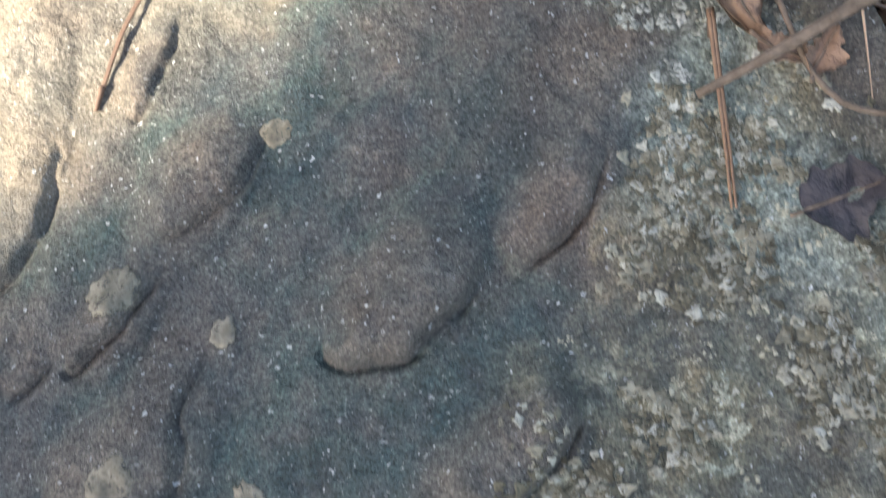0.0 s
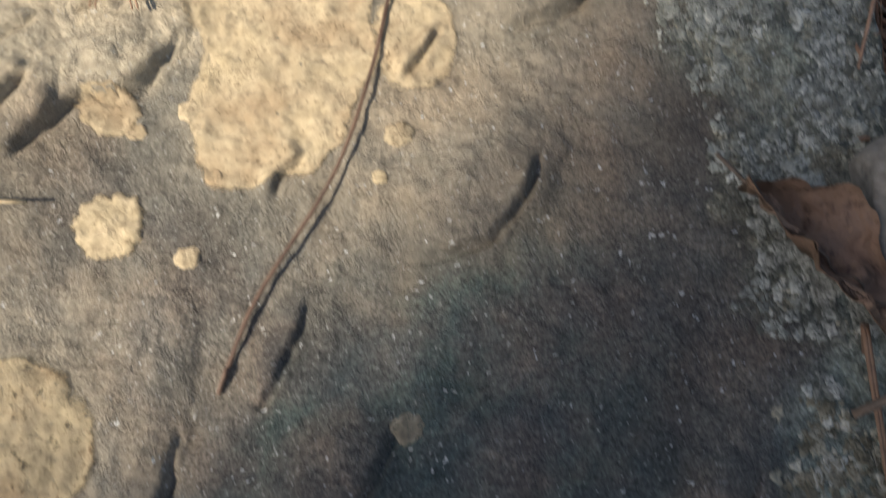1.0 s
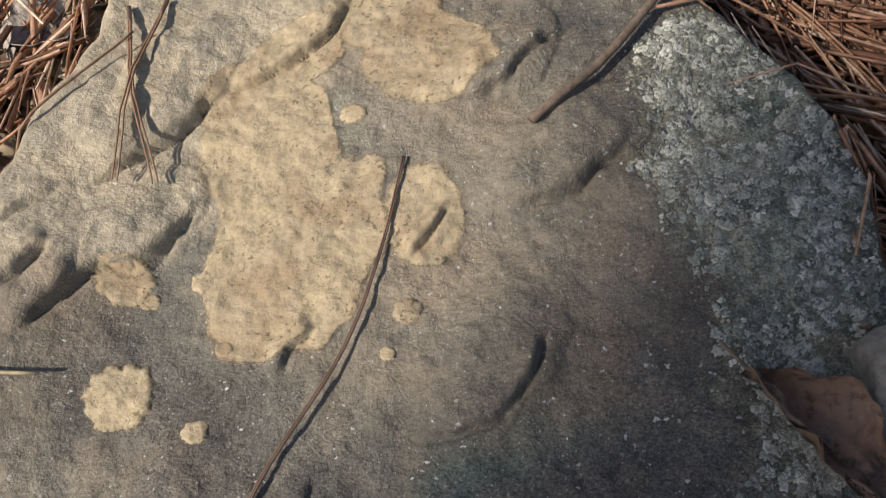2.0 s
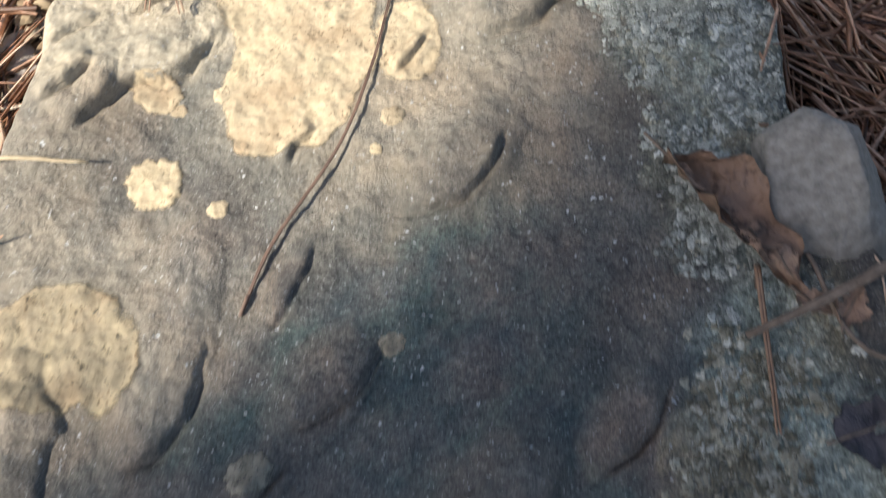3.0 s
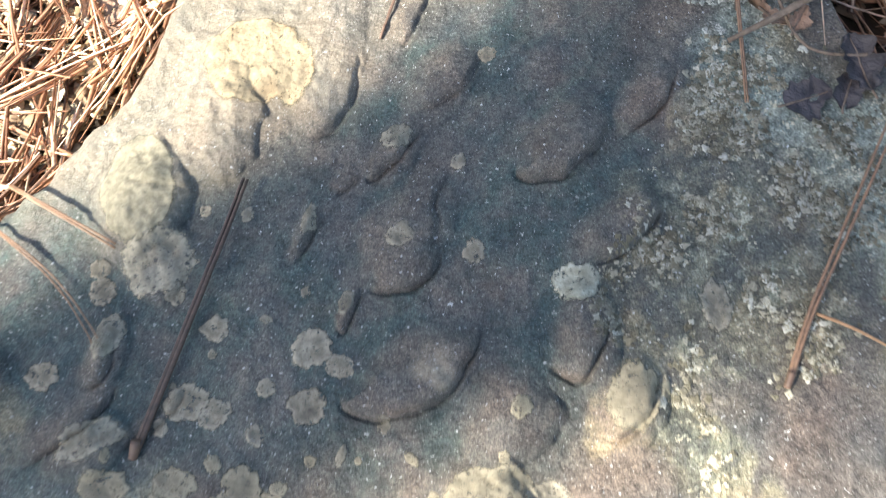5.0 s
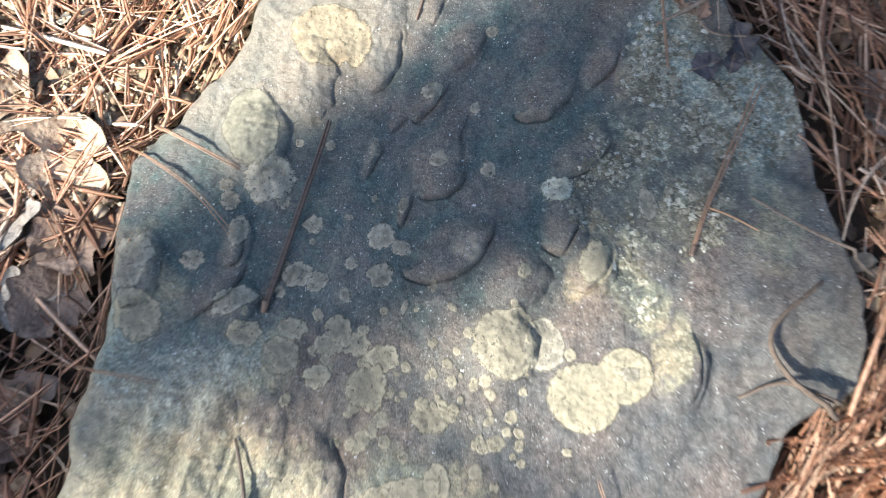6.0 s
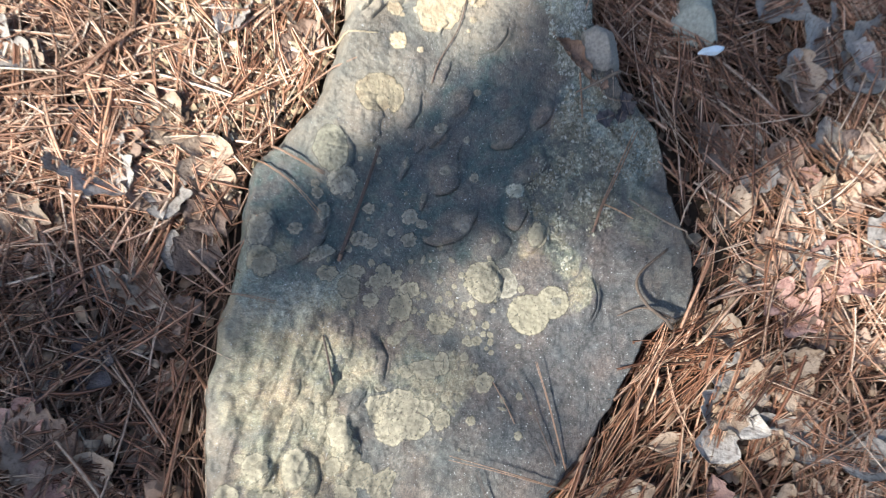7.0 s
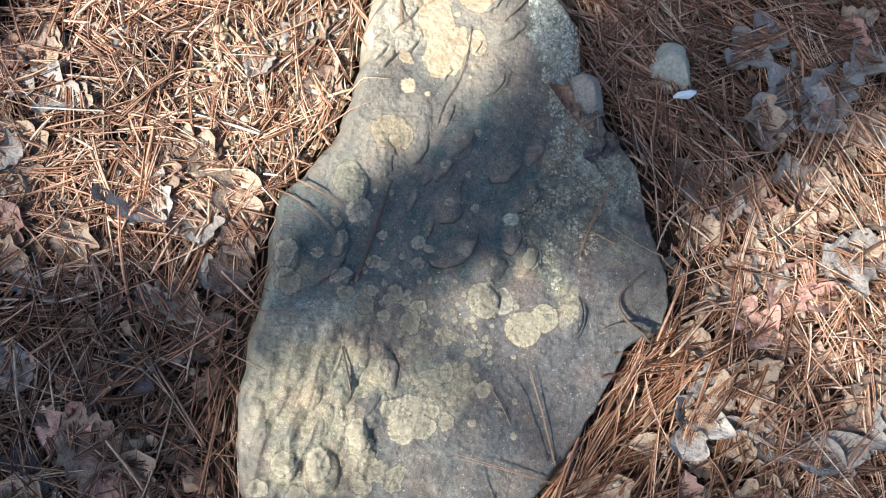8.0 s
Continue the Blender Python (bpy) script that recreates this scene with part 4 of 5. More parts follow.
lichen(-0.205, -0.134, 0.029, 0.031, 2)
lichen(-0.178, -0.149, 0.022, 0.019, 3)
lichen(-0.163, -0.115, 0.022, 0.019, 0)
lichen(-0.230, -0.118, 0.026, 0.022, 0)
lichen(-0.197, -0.115, 0.023, 0.018, 0)
lichen(-0.097, -0.179, 0.032, 0.023, 0)
lichen(-0.112, -0.231, 0.047, 0.024, 0)
lichen(-0.135, -0.234, 0.023, 0.018, 0)
lichen(-0.066, -0.217, 0.012, 0.011, 0)
lichen(-0.051, -0.198, 0.014, 0.012, 0)
lichen(-0.043, -0.248, 0.026, 0.023, 40)
lichen(-0.093, -0.292, 0.027, 0.021, 59)
sheet(LICHEN_BUFF, "mottled buff", [(-0.165, -0.278, 0.046, 0.040, 20), (-0.137, -0.272, 0.044, 0.036, 0), (-0.126, -0.298, 0.048, 0.036, 30), (-0.155, -0.306, 0.044, 0.032, 0)], rough=0.18)
sheet(LICHEN_BUFF, "mottled buff", [(-0.190, -0.354, 0.046, 0.038, 10), (-0.164, -0.364, 0.044, 0.036, 60), (-0.203, -0.374, 0.032, 0.028, 0)], rough=0.2)
lichen(-0.113, -0.276, 0.026, 0.020, 0)
lichen(-0.151, -0.126, 0.023, 0.018, 0)
lichen(-0.132, -0.137, 0.026, 0.020, 2)
lichen(-0.093, -0.225, 0.020, 0.030, 0)
lichen(-0.085, -0.141, 0.009, 0.008, 0)
lichen(-0.147, -0.195, 0.023, 0.012, 59)
lichen(-0.132, -0.180, 0.015, 0.013, 0)
lichen(-0.062, -0.240, 0.015, 0.012, 0)
lichen(-0.194, -0.076, 0.024, 0.021, 2)
lichen(-0.309, -0.343, 0.036, 0.032, 60, LICHEN_BUFF, "creamy buff", 0.0003)
lichen(-0.264, -0.345, 0.034, 0.050, 0, LICHEN_BUFF, "creamy buff", 0.0003)
lichen(-0.213, -0.306, 0.030, 0.046, 15, LICHEN_BUFF, "creamy buff", 0.0003)
lichen(-0.290, -0.385, 0.034, 0.030, 20, LICHEN_BUFF, "creamy buff", 0.0003)
lichen(-0.340, -0.375, 0.030, 0.026, 0, LICHEN_BUFF, "creamy buff", 0.0003)


spots = random.Random(31)
for _ in range(60):
    lichen(spots.uniform(-0.25, -0.02), spots.uniform(-0.30, -0.07), spots.uniform(0.004, 0.013), spots.uniform(0.004, 0.012), spots.uniform(0, 180))
dots = random.Random(78)
for _ in range(110):
    size = dots.uniform(0.003, 0.011)
    lichen(dots.gauss(-0.09, 0.05), dots.gauss(-0.20, 0.05), size, size * dots.uniform(0.7, 1.2), dots.uniform(0, 180))
for _ in range(14):
    lichen(spots.uniform(-0.34, -0.14), spots.uniform(-0.42, -0.28), spots.uniform(0.010, 0.026), spots.uniform(0.010, 0.022), spots.uniform(0, 180))


def build_flakes():
    rng = np.random.default_rng(5)
    co, faces, m = [], [], 0
    n = 9000
    px, py = rng.uniform(-0.06, 0.22, n), rng.uniform(-0.16, 0.36, n)
    chance = ellipses(px + 0.012 * fbm(px, py, 30, 3, 61), py + 0.012 * fbm(px, py, 30, 3, 65), CRUSTS, 0.8) * (0.2 + 0.8 * smooth(0.45 + 1.1 * fbm(px, py, 42, 3, 95))) * np.where(py > 0.16, 2.6, np.where(py > 0.1, 1.4, 0.9))
    sel = (rng.random(n) < chance) & (rim_distance(px, py) > 0.008)
    px, py = px[sel], py[sel]
    for cx, cy in zip(px[::2], py[::2]):
        size = 0.00035 + 0.0008 * rng.random() ** 2
        grains = 1 + int(12 * rng.random() ** 2)
        for _ in range(grains):
            x, y = cx + rng.normal(0, (0.7 + 0.45 * grains ** 0.5) * size), cy + rng.normal(0, (0.7 + 0.45 * grains ** 0.5) * size)
            r = size * rng.uniform(0.5, 1.2)
            k = 8
            a = np.arange(k) / k * 2 * math.pi + rng.random()
            rr = r * rng.uniform(0.3, 1.6, k)
            co.append(np.stack([np.concatenate([[x], x + rr * 0.75 * np.cos(a), x + rr * np.cos(a)]), np.concatenate([[y], y + rr * 0.75 * np.sin(a), y + rr * np.sin(a)]),
                                np.concatenate([[0.00018], np.full(k, 0.00012), np.full(k, -0.0003)])], 1))
            for i in range(k):
                j = (i + 1) % k
                faces.append((m, m + 1 + i, m + 1 + j, m + 1 + j))
                faces.append((m + 1 + i, m + 1 + k + i, m + 1 + k + j, m + 1 + j))
            m += 2 * k + 1
    co = np.concatenate(co)
    co[:, 2] += surface(co[:, 0], co[:, 1])
    tris = [f[:3] if f[2] == f[3] else f for f in faces]
    ob = link_mesh("lichen_crust", co, tris, FLAKES)
    tagged(ob, "scattered whitish-green lichen flakes crusting the boulder", "lichen", kind="stuff")


build_flakes()


def build_rosettes(count, x0, x1, y0, y1, small, large, mat, label, seed, clump):
    """Thin frilled scales, hollow in the middle, that overlap in clumps."""
    rng = np.random.default_rng(seed)
    px, py = rng.uniform(x0, x1, count), rng.uniform(y0, y1, count)
    chance = ellipses(px + 0.012 * fbm(px, py, 30, 3, 61), py + 0.012 * fbm(px, py, 30, 3, 65), CRUSTS, 0.5) * smooth(0.36 + clump * fbm(px, py, 48, 3, 95))
    sel = (rng.random(count) < chance) & (rim_distance(px, py) > 0.006)
    px, py = px[sel], py[sel]
    n, k = len(px), 12
    size = small + (large - small) * rng.random(n) ** 3
    a = np.arange(k) / k * 2 * math.pi + rng.uniform(0, 6.28, n)[:, None]
    frill = (1 + 0.28 * np.cos(a * rng.integers(3, 6, n)[:, None])) * rng.uniform(0.7, 1.15, (n, k))
    long, way = rng.uniform(0.55, 1.0, n)[:, None], rng.uniform(0, 6.28, n)[:, None]
    rings, lifts = (0.0, 0.45, 0.8, 1.0), (0.00015, 0.00035, 0.0005, -0.0002)
    x, y, z = [], [], []
    for f, h in zip(rings, lifts):
        lx, ly = f * size[:, None] * frill * np.cos(a), f * size[:, None] * frill * np.sin(a) * long
        x.append(px[:, None] + lx * np.cos(way) - ly * np.sin(way))
        y.append(py[:, None] + lx * np.sin(way) + ly * np.cos(way))
        z.append(np.full((n, k), h) + (rng.normal(0, 0.00018, (n, k)) if f else 0))
    co = np.stack([np.stack(x, 1).ravel(), np.stack(y, 1).ravel(), np.stack(z, 1).ravel()], 1)
    co[:, 2] += surface(co[:, 0], co[:, 1])
    base = (np.arange(n) * 4 * k)[:, None, None]
    r, i = np.meshgrid(np.arange(3), np.arange(k), indexing="ij")
    j = (i + 1) % k
    q = np.stack([r * k + i, (r + 1) * k + i, (r + 1) * k + j, r * k + j], -1).reshape(1, -1, 4)
    ob = big_mesh("lichen_crust", co, (q + base).reshape(-1, 4), mat)
    tagged(ob, label, "lichen", kind="stuff")


build_rosettes(24000, 0.0, 0.13, 0.12, 0.38, 0.0006, 0.0028, ROSETTE_PALE, "pale grey-green frilled lichen scales crusting the boulder", 61, 1.7)
build_rosettes(19000, -0.02, 0.20, -0.13, 0.12, 0.0007, 0.0029, ROSETTE_CREAM, "cream and ochre lichen scales crusting the boulder", 62, 1.5)


# ---- strands: needles, straws and twigs that lie singly ----
def tube(path, r0, r1, sides=6, knots=0.0, seed=0):
    rng = np.random.default_rng(seed)
    n = len(path)
    verts, faces = [], []
    for i, p in enumerate(path):
        d = path[min(i + 1, n - 1)] - path[max(i - 1, 0)]
        d = d / (np.linalg.norm(d) + 1e-9)
        side = np.cross(d, (0, 0, 1.0)) if abs(d[2]) < 0.99 else np.array((1.0, 0, 0))
        side = side / (np.linalg.norm(side) + 1e-9)
        up = np.cross(side, d)
        r = (r0 + (r1 - r0) * i / (n - 1)) * (1 + knots * rng.uniform(-1, 1))
        for k in range(sides):
            a = 2 * math.pi * k / sides
            verts.append(p + r * (math.cos(a) * side + math.sin(a) * up))
    for i in range(n - 1):
        for k in range(sides):
            j = (k + 1) % sides
            faces.append((i * sides + k, (i + 1) * sides + k, (i + 1) * sides + j, i * sides + j))
    faces += [tuple(range(sides)), tuple((n - 1) * sides + k for k in reversed(range(sides)))]
    return verts, faces


def lie(points, lifts, radius, steps=7):
    """A path over what lies below; lifts are heights above it at the given points."""
    p = spline([(x, y, h) for (x, y), h in zip(points, lifts)], steps)
    s = surface(p[:, 0], p[:, 1])
    # a stiff strand bridges hollows
    for _ in range(3):
        s = np.maximum(s, np.convolve(np.pad(s, 2, "edge"), np.ones(5) / 5, "valid"))
    p[:, 2] = s + radius * 0.8 + np.maximum(p[:, 2], 0)
    return p


def strand(name, points, lifts, r0, r1, mat, label, category, knots=0.0):
    v, f = tube(lie(points, lifts, max(r0, r1)), r0, r1, 7, knots, len(points))
    ob = link_mesh(name, v, f, mat)
    return tagged(ob, label, category)


def fascicle(points, lifts, mat, label, spread=0.0012, r=0.00062):
    """Two or three needles held in one short dark sheath."""
    holder = new("pine_needle_bundle")
    n = len(points)
    for off in (-0.5, 0.5):
        pts = []
        for i, (x, y) in enumerate(points):
            nx, ny = points[min(i + 1, n - 1)][0] - points[max(i - 1, 0)][0], points[min(i + 1, n - 1)][1] - points[max(i - 1, 0)][1]
            l = math.hypot(nx, ny)
            w = off * (r * 1.0 + spread * (i / (n - 1)) ** 1.5)
            pts.append((x - ny / l * w, y + nx / l * w))
        v, f = tube(lie(pts, lifts, r), r, r * 0.55, 6)
        link_mesh("needle", v, f, mat, holder)
    (ax, ay), (bx, by) = points[0], points[1]
    q = 0.008 / math.hypot(bx - ax, by - ay)
    v, f = tube(lie([(ax, ay), (ax + (bx - ax) * q, ay + (by - ay) * q)], lifts[:2], r, 4), r * 1.5, r * 1.6, 6)
    link_mesh("sheath", v, f, NEEDLE_BROWN, holder, "brown papery sheath")
    return tagged(holder, label, "pine needles")


fascicle([(-0.217, -0.103), (-0.185, -0.01), (-0.17, 0.037)], (0.001, 0.006, 0.008), NEEDLE_DARK, "dark brown pine needle bundle lying across the boulder", 0.0006, 0.0016)
fascicle([(-0.106, 0.121), (-0.096, 0.150), (-0.073, 0.191), (-0.063, 0.226), (-0.057, 0.263)], (0.0004, 0.0018, 0.003, 0.002, 0.001), NEEDLE_BROWN, "bent brown pine needle bundle lying on the boulder", 0.0001, 0.00055)
strand("twig", [(0.052, 0.352), (0.015, 0.3), (-0.012, 0.273)], (0.004, 0.003, 0.001), 0.0016, 0.0018, TWIG, "thin dark twig lying on the boulder", "twig", 0.08)
strand("grass_straw", [(-0.25, 0.167), (-0.215, 0.178), (-0.172, 0.181)], (0.004, 0.004, 0.001), 0.0013, 0.0006, NEEDLE_PALE, "pale dry straw over the edge of the boulder", "straw")
fascicle([(-0.156, 0.337), (-0.160, 0.298), (-0.159, 0.251)], (0.001, 0.002, 0.003), NEEDLE_RUST, "rust-brown pine needles arched over the boulder")
fascicle([(-0.170, 0.332), (-0.158, 0.287), (-0.144, 0.25)], (0.001, 0.002, 0.003), NEEDLE_RUST, "rust-brown pine needles arched over the boulder")
strand("grass_straw", [(-0.215, 0.247), (-0.185, 0.288), (-0.164, 0.317)], (0.002, 0.003, 0.004), 0.0006, 0.0005, NEEDLE_RUST, "thin dry straw lying on the boulder", "straw")
fascicle([(0.094, -0.064), (0.107, -0.030), (0.123, 0.004), (0.152, 0.066)], (0.001, 0.003, 0.004, 0.008), NEEDLE_RUST, "long brown pine needle bundle leaning on the boulder", 0.003, 0.0012)
strand("twig", [(0.142, -0.02), (0.186, -0.051), (0.239, -0.078)], (0.001, 0.010, 0.020), 0.0010, 0.0015, TWIG, "thin grey twig over the boulder's edge", "twig", 0.08)
strand("root", [(0.185, -0.085), (0.147, -0.120), (0.156, -0.152), (0.190, -0.182)], (0.012, 0.008, 0.010, 0.020), 0.0015, 0.0022, ROOT, "curled dark brown root beside the boulder", "root", 0.1)
strand("root", [(0.122, -0.167), (0.155, -0.157), (0.191, -0.172)], (0.001, 0.006, 0.014), 0.0009, 0.0018, ROOT, "thin dark brown root creeping onto the boulder", "root", 0.1)
fascicle([(0.054, -0.350), (0.033, -0.27), (0.018, -0.223)], (0.004, 0.010, 0.014), NEEDLE_RUST, "brown pine needles standing over the boulder's edge")
fascicle([(0.042, -0.345), (0.014, -0.278), (-0.005, -0.24)], (0.004, 0.010, 0.012), NEEDLE_DARK, "dark pine needles leaning over the boulder's edge")
fascicle([(0.075, -0.380), (-0.020, -0.352), (-0.086, -0.334)], (0.008, 0.012, 0.012), NEEDLE_RUST, "long brown pine needles lying across the boulder", 0.004)
strand("twig", [(-0.234, -0.192), (-0.228, -0.218), (-0.222, -0.249)], (0.001, 0.004, 0.001), 0.0011, 0.0018, NEEDLE_DARK, "short dark twig lying on the boulder", "twig", 0.1)
fascicle([(-0.332, 0.030), (-0.275, -0.009), (-0.240, -0.047)], (0.004, 0.005, 0.001), NEEDLE_RUST, "brown pine needles over the boulder's edge", 0.003)
fascicle([(-0.400, -0.135), (-0.336, -0.144), (-0.291, -0.153)], (0.012, 0.005, 0.001), NEEDLE_RUST, "brown pine needles over the boulder's edge", 0.002)
fascicle([(-0.345, -0.045), (-0.355, -0.151), (-0.383, -0.265)], (0.010, 0.004, 0.012), NEEDLE_RUST, "long brown pine needles along the boulder's edge", 0.004)
fascicle([(-0.300, 0.036), (-0.266, 0.018), (-0.236, 0.002)], (0.010, 0.008, 0.001), NEEDLE_RUST, "rust pine needles touching a knob of the boulder", 0.0012, 0.0009)
strand("grass_straw", [(-0.032, -0.247), (-0.017, -0.274), (-0.006, -0.296)], (0.002, 0.004, 0.001), 0.0006, 0.0005, NEEDLE_RUST, "thin straw lying on the boulder", "straw")
fascicle([(-0.030, -0.395), (-0.044, -0.374), (-0.053, -0.350)], (0.003, 0.008, 0.010), NEEDLE_DARK, "short dark pine needles on the boulder", 0.003)
strand("twig", [(0.135, 0.143), (0.1, 0.125), (0.077, 0.115)], (0.008, 0.006, 0.001), 0.0024, 0.0013, TWIG, "broken brown twig against the boulder", "twig", 0.08)
fascicle([(0.082, 0.140), (0.084, 0.108), (0.085, 0.081)], (0.005, 0.002, 0.001), NEEDLE_RUST, "tan pine needles lying on the boulder", 0.0005, 0.0008)
strand("grass_straw", [(0.110, -0.028), (0.128, -0.036), (0.146, -0.046)], (0.001, 0.003, 0.002), 0.0009, 0.0006, STRAW_ORANGE, "short orange straw lying on the boulder", "straw")
strand("twig", [(0.160, 0.105), (0.116, 0.110), (0.100, 0.145)], (0.004, 0.004, 0.004), 0.0009, 0.0009, TWIG, "thin brown twig beside the boulder", "twig", 0.08)


# ---- dead leaves ----
def leaf(x, y, length, width, angle, mat, style="oak", tilt=0.0, curl=0.2, lift=0.012, label="", seed=0):
    rng = np.random.default_rng(1000 + seed)
    ns, nv = 24, 5
    s = np.linspace(0, 1, ns + 1)
    if style == "oak":
        lobes = rng.uniform(2.2, 3.2)
        w = np.sin(math.pi * s ** 0.8) ** 0.55 * (0.42 + 0.58 * np.abs(np.sin(math.pi * (lobes * s ** 0.9 + rng.random()))) ** 0.8) * (0.6 + 0.5 * s)
    elif style in ("long", "folded"):
        w = np.sin(math.pi * s ** 0.85) ** 0.9
    else:
        w = np.sin(math.pi * s ** 0.8) ** 0.65 * (1 + 0.12 * np.sin(2 * math.pi * 5 * s + rng.random() * 6))
    w = np.clip(w / max(w.max(), 1e-6), 0.02, 1) * width / 2
    n1, n2 = rng.random() * 50, rng.random() * 50
    sg, vg = [g.ravel() for g in np.meshgrid(s, np.arange(-nv, nv + 1) / nv, indexing="ij")]
    wg = np.repeat(w, 2 * nv + 1)
    side = np.sign(vg) * 3 + n2
    jag = 1 + (0.35 if style == "long" else 1.0) * (0.30 * vnoise(sg * 5 + n1, side, 5) + 0.16 * vnoise(sg * 12 + n1, side, 6)) * np.abs(vg)
    z = curl * length * (2 * sg - 1) ** 2 * 0.45 + np.abs(vg) ** 1.5 * wg * (0.35 + 1.2 * curl) - 0.002
    z += 0.06 * length * vnoise(sg * 3.5 + n1, vg * 1.8 + n2, 9) + 0.016 * length * vnoise(sg * 9 + n2, vg * 5 + n1, 10)
    tops = np.stack([(sg - 0.5) * length, vg * wg * jag, z], 1)
    if style == "folded":
        # one half lies open, the other is folded up along the midrib
        half = np.where(vg > 0, 0.95, 0.40)
        tops = np.stack([(sg - 0.5) * length, vg * wg * jag * half, np.where(vg > 0, np.abs(vg) ** 1.6 * wg * 0.7, np.abs(vg) * wg * 0.95)
                         + 0.11 * length * vnoise(sg * 6 + n1, vg * 2.5 + n2, 9) + 0.07 * length * vnoise(sg * 13 + n1, vg * 4 + n2, 10)], 1)
    m, k = len(tops), 2 * nv + 1
    verts = np.concatenate([tops, tops - (0, 0, 0.0006)])
    faces = []
    for i in range(ns):
        for j in range(k - 1):
            a = i * k + j
            faces += [(a, a + k, a + k + 1, a + 1), (m + a, m + a + 1, m + a + k + 1, m + a + k)]
    ring = [i * k for i in range(ns + 1)] + [ns * k + j for j in range(1, k)] + [i * k + k - 1 for i in range(ns - 1, -1, -1)] + [j for j in range(k - 2, 0, -1)]
    for a, b in zip(ring, ring[1:] + ring[:1]):
        faces.append((a, b, m + b, m + a))
    holder = new("dead_leaf")
    link_mesh("blade", verts, faces, mat, holder)
    mid = tops[nv::k]
    rib = np.concatenate([[mid[0] + (-0.16 * length, 0.02 * length * rng.uniform(-1, 1), 0.002)], mid[:-2]]) + (0, 0, 0.0003)
    v, f = tube(rib, 0.0007, 0.0003, 5)
    link_mesh("midrib", v, f, TWIG, holder)
    z = float(surface(x, y)[0])
    holder.matrix_world = pose(x, y, z + lift, tilt * rng.uniform(-1, 1), tilt * rng.uniform(-1, 1), angle)
    return tagged(holder, label, "leaf", group="dead leaves round the boulder")


TONES = {"g": (LEAF_GREY, "grey"), "t": (LEAF_TAN, "tan"), "b": (LEAF_BROWN, "brown"), "p": (LEAF_PINK, "reddish"), "d": (LEAF_DARK, "blackish")}
SEED = [0]


def dead(x, y, length, width, angle, tone="b", style="oak", tilt=10, curl=0.12, lift=0.013):
    mat, word = TONES[tone]
    SEED[0] += 1
    kind = {"oak": "lobed oak leaf", "long": "narrow curled leaf", "plain": "crumpled leaf"}[style]
    leaf(x, y, length * 1.25, width * 1.6, angle, mat, style, tilt, curl, lift, f"dry {word} {kind} lying on pine straw", SEED[0])


dead(-0.518, 0.019, 0.086, 0.062, -40, 'g', 'plain')
dead(-0.383, 0.018, 0.073, 0.047, 82, 't', 'oak')
dead(-0.643, 0.164, 0.070, 0.048, -18, 'g', 'oak')
dead(-0.675, 0.074, 0.051, 0.036, 12, 'g', 'plain')
dead(-0.444, 0.088, 0.060, 0.040, -29, 't', 'oak')
dead(-0.601, -0.050, 0.053, 0.038, 64, 't', 'oak')
dead(-0.374, -0.034, 0.062, 0.039, 32, 'b', 'plain')
dead(-0.460, -0.004, 0.055, 0.038, 83, 'b', 'plain')
dead(-0.246, 0.278, 0.048, 0.025, 100, 'g', 'oak')
dead(-0.379, 0.259, 0.023, 0.015, 65, 't', 'plain')
dead(-0.459, 0.165, 0.021, 0.013, 65, 't', 'oak')
dead(-0.519, 0.124, 0.034, 0.024, 34, 't', 'oak')
dead(-0.674, -0.219, 0.059, 0.043, 94, 'g', 'plain')
dead(-0.575, -0.248, 0.044, 0.030, 63, 'd', 'oak')
dead(-0.510, -0.226, 0.060, 0.034, 72, 'd', 'oak')
dead(-0.560, -0.319, 0.081, 0.057, -20, 'b', 'plain')
dead(-0.656, -0.340, 0.041, 0.030, 20, 'd', 'oak')
dead(-0.635, -0.380, 0.057, 0.037, 10, 'g', 'oak')
dead(-0.408, -0.164, 0.046, 0.031, 32, 'b', 'plain')
dead(0.383, 0.271, 0.095, 0.052, 41, 'g', 'oak')
dead(0.429, 0.196, 0.113, 0.065, 49, 'g', 'oak')
dead(0.492, 0.190, 0.104, 0.065, 58, 'g', 'plain')
dead(0.395, 0.146, 0.075, 0.041, 98, 't', 'oak')
dead(0.566, 0.251, 0.098, 0.048, 39, 'g', 'oak')
dead(0.575, 0.143, 0.058, 0.040, 20, 'g', 'plain')
dead(0.525, 0.128, 0.057, 0.034, 21, 't', 'oak')
dead(0.389, -0.066, 0.086, 0.035, 82, 'g', 'long')
dead(0.340, -0.079, 0.053, 0.037, 29, 'b', 'plain')
dead(0.418, -0.099, 0.079, 0.042, 57, 'p', 'plain')
dead(0.470, -0.115, 0.080, 0.030, 10, 'p', 'long')
dead(0.527, -0.059, 0.101, 0.059, 20, 'g', 'plain')
dead(0.290, -0.017, 0.052, 0.033, 11, 't', 'oak')
dead(0.451, 0.021, 0.107, 0.052, 71, 'b', 'oak')
dead(0.363, 0.045, 0.063, 0.042, 39, 'b', 'plain')
dead(0.563, 0.010, 0.076, 0.042, 29, 't', 'oak')
dead(0.362, -0.154, 0.074, 0.040, -40, 'p', 'oak')
dead(0.413, -0.178, 0.062, 0.037, 19, 'b', 'plain')
dead(0.267, -0.292, 0.097, 0.074, 67, 'g', 'oak')
dead(0.332, -0.248, 0.086, 0.040, 9, 't', 'oak')
dead(0.296, -0.290, 0.076, 0.035, 5, 't', 'plain')
dead(0.282, -0.236, 0.052, 0.024, 19, 'g', 'oak')
dead(0.392, -0.324, 0.159, 0.039, -19, 'g', 'oak')
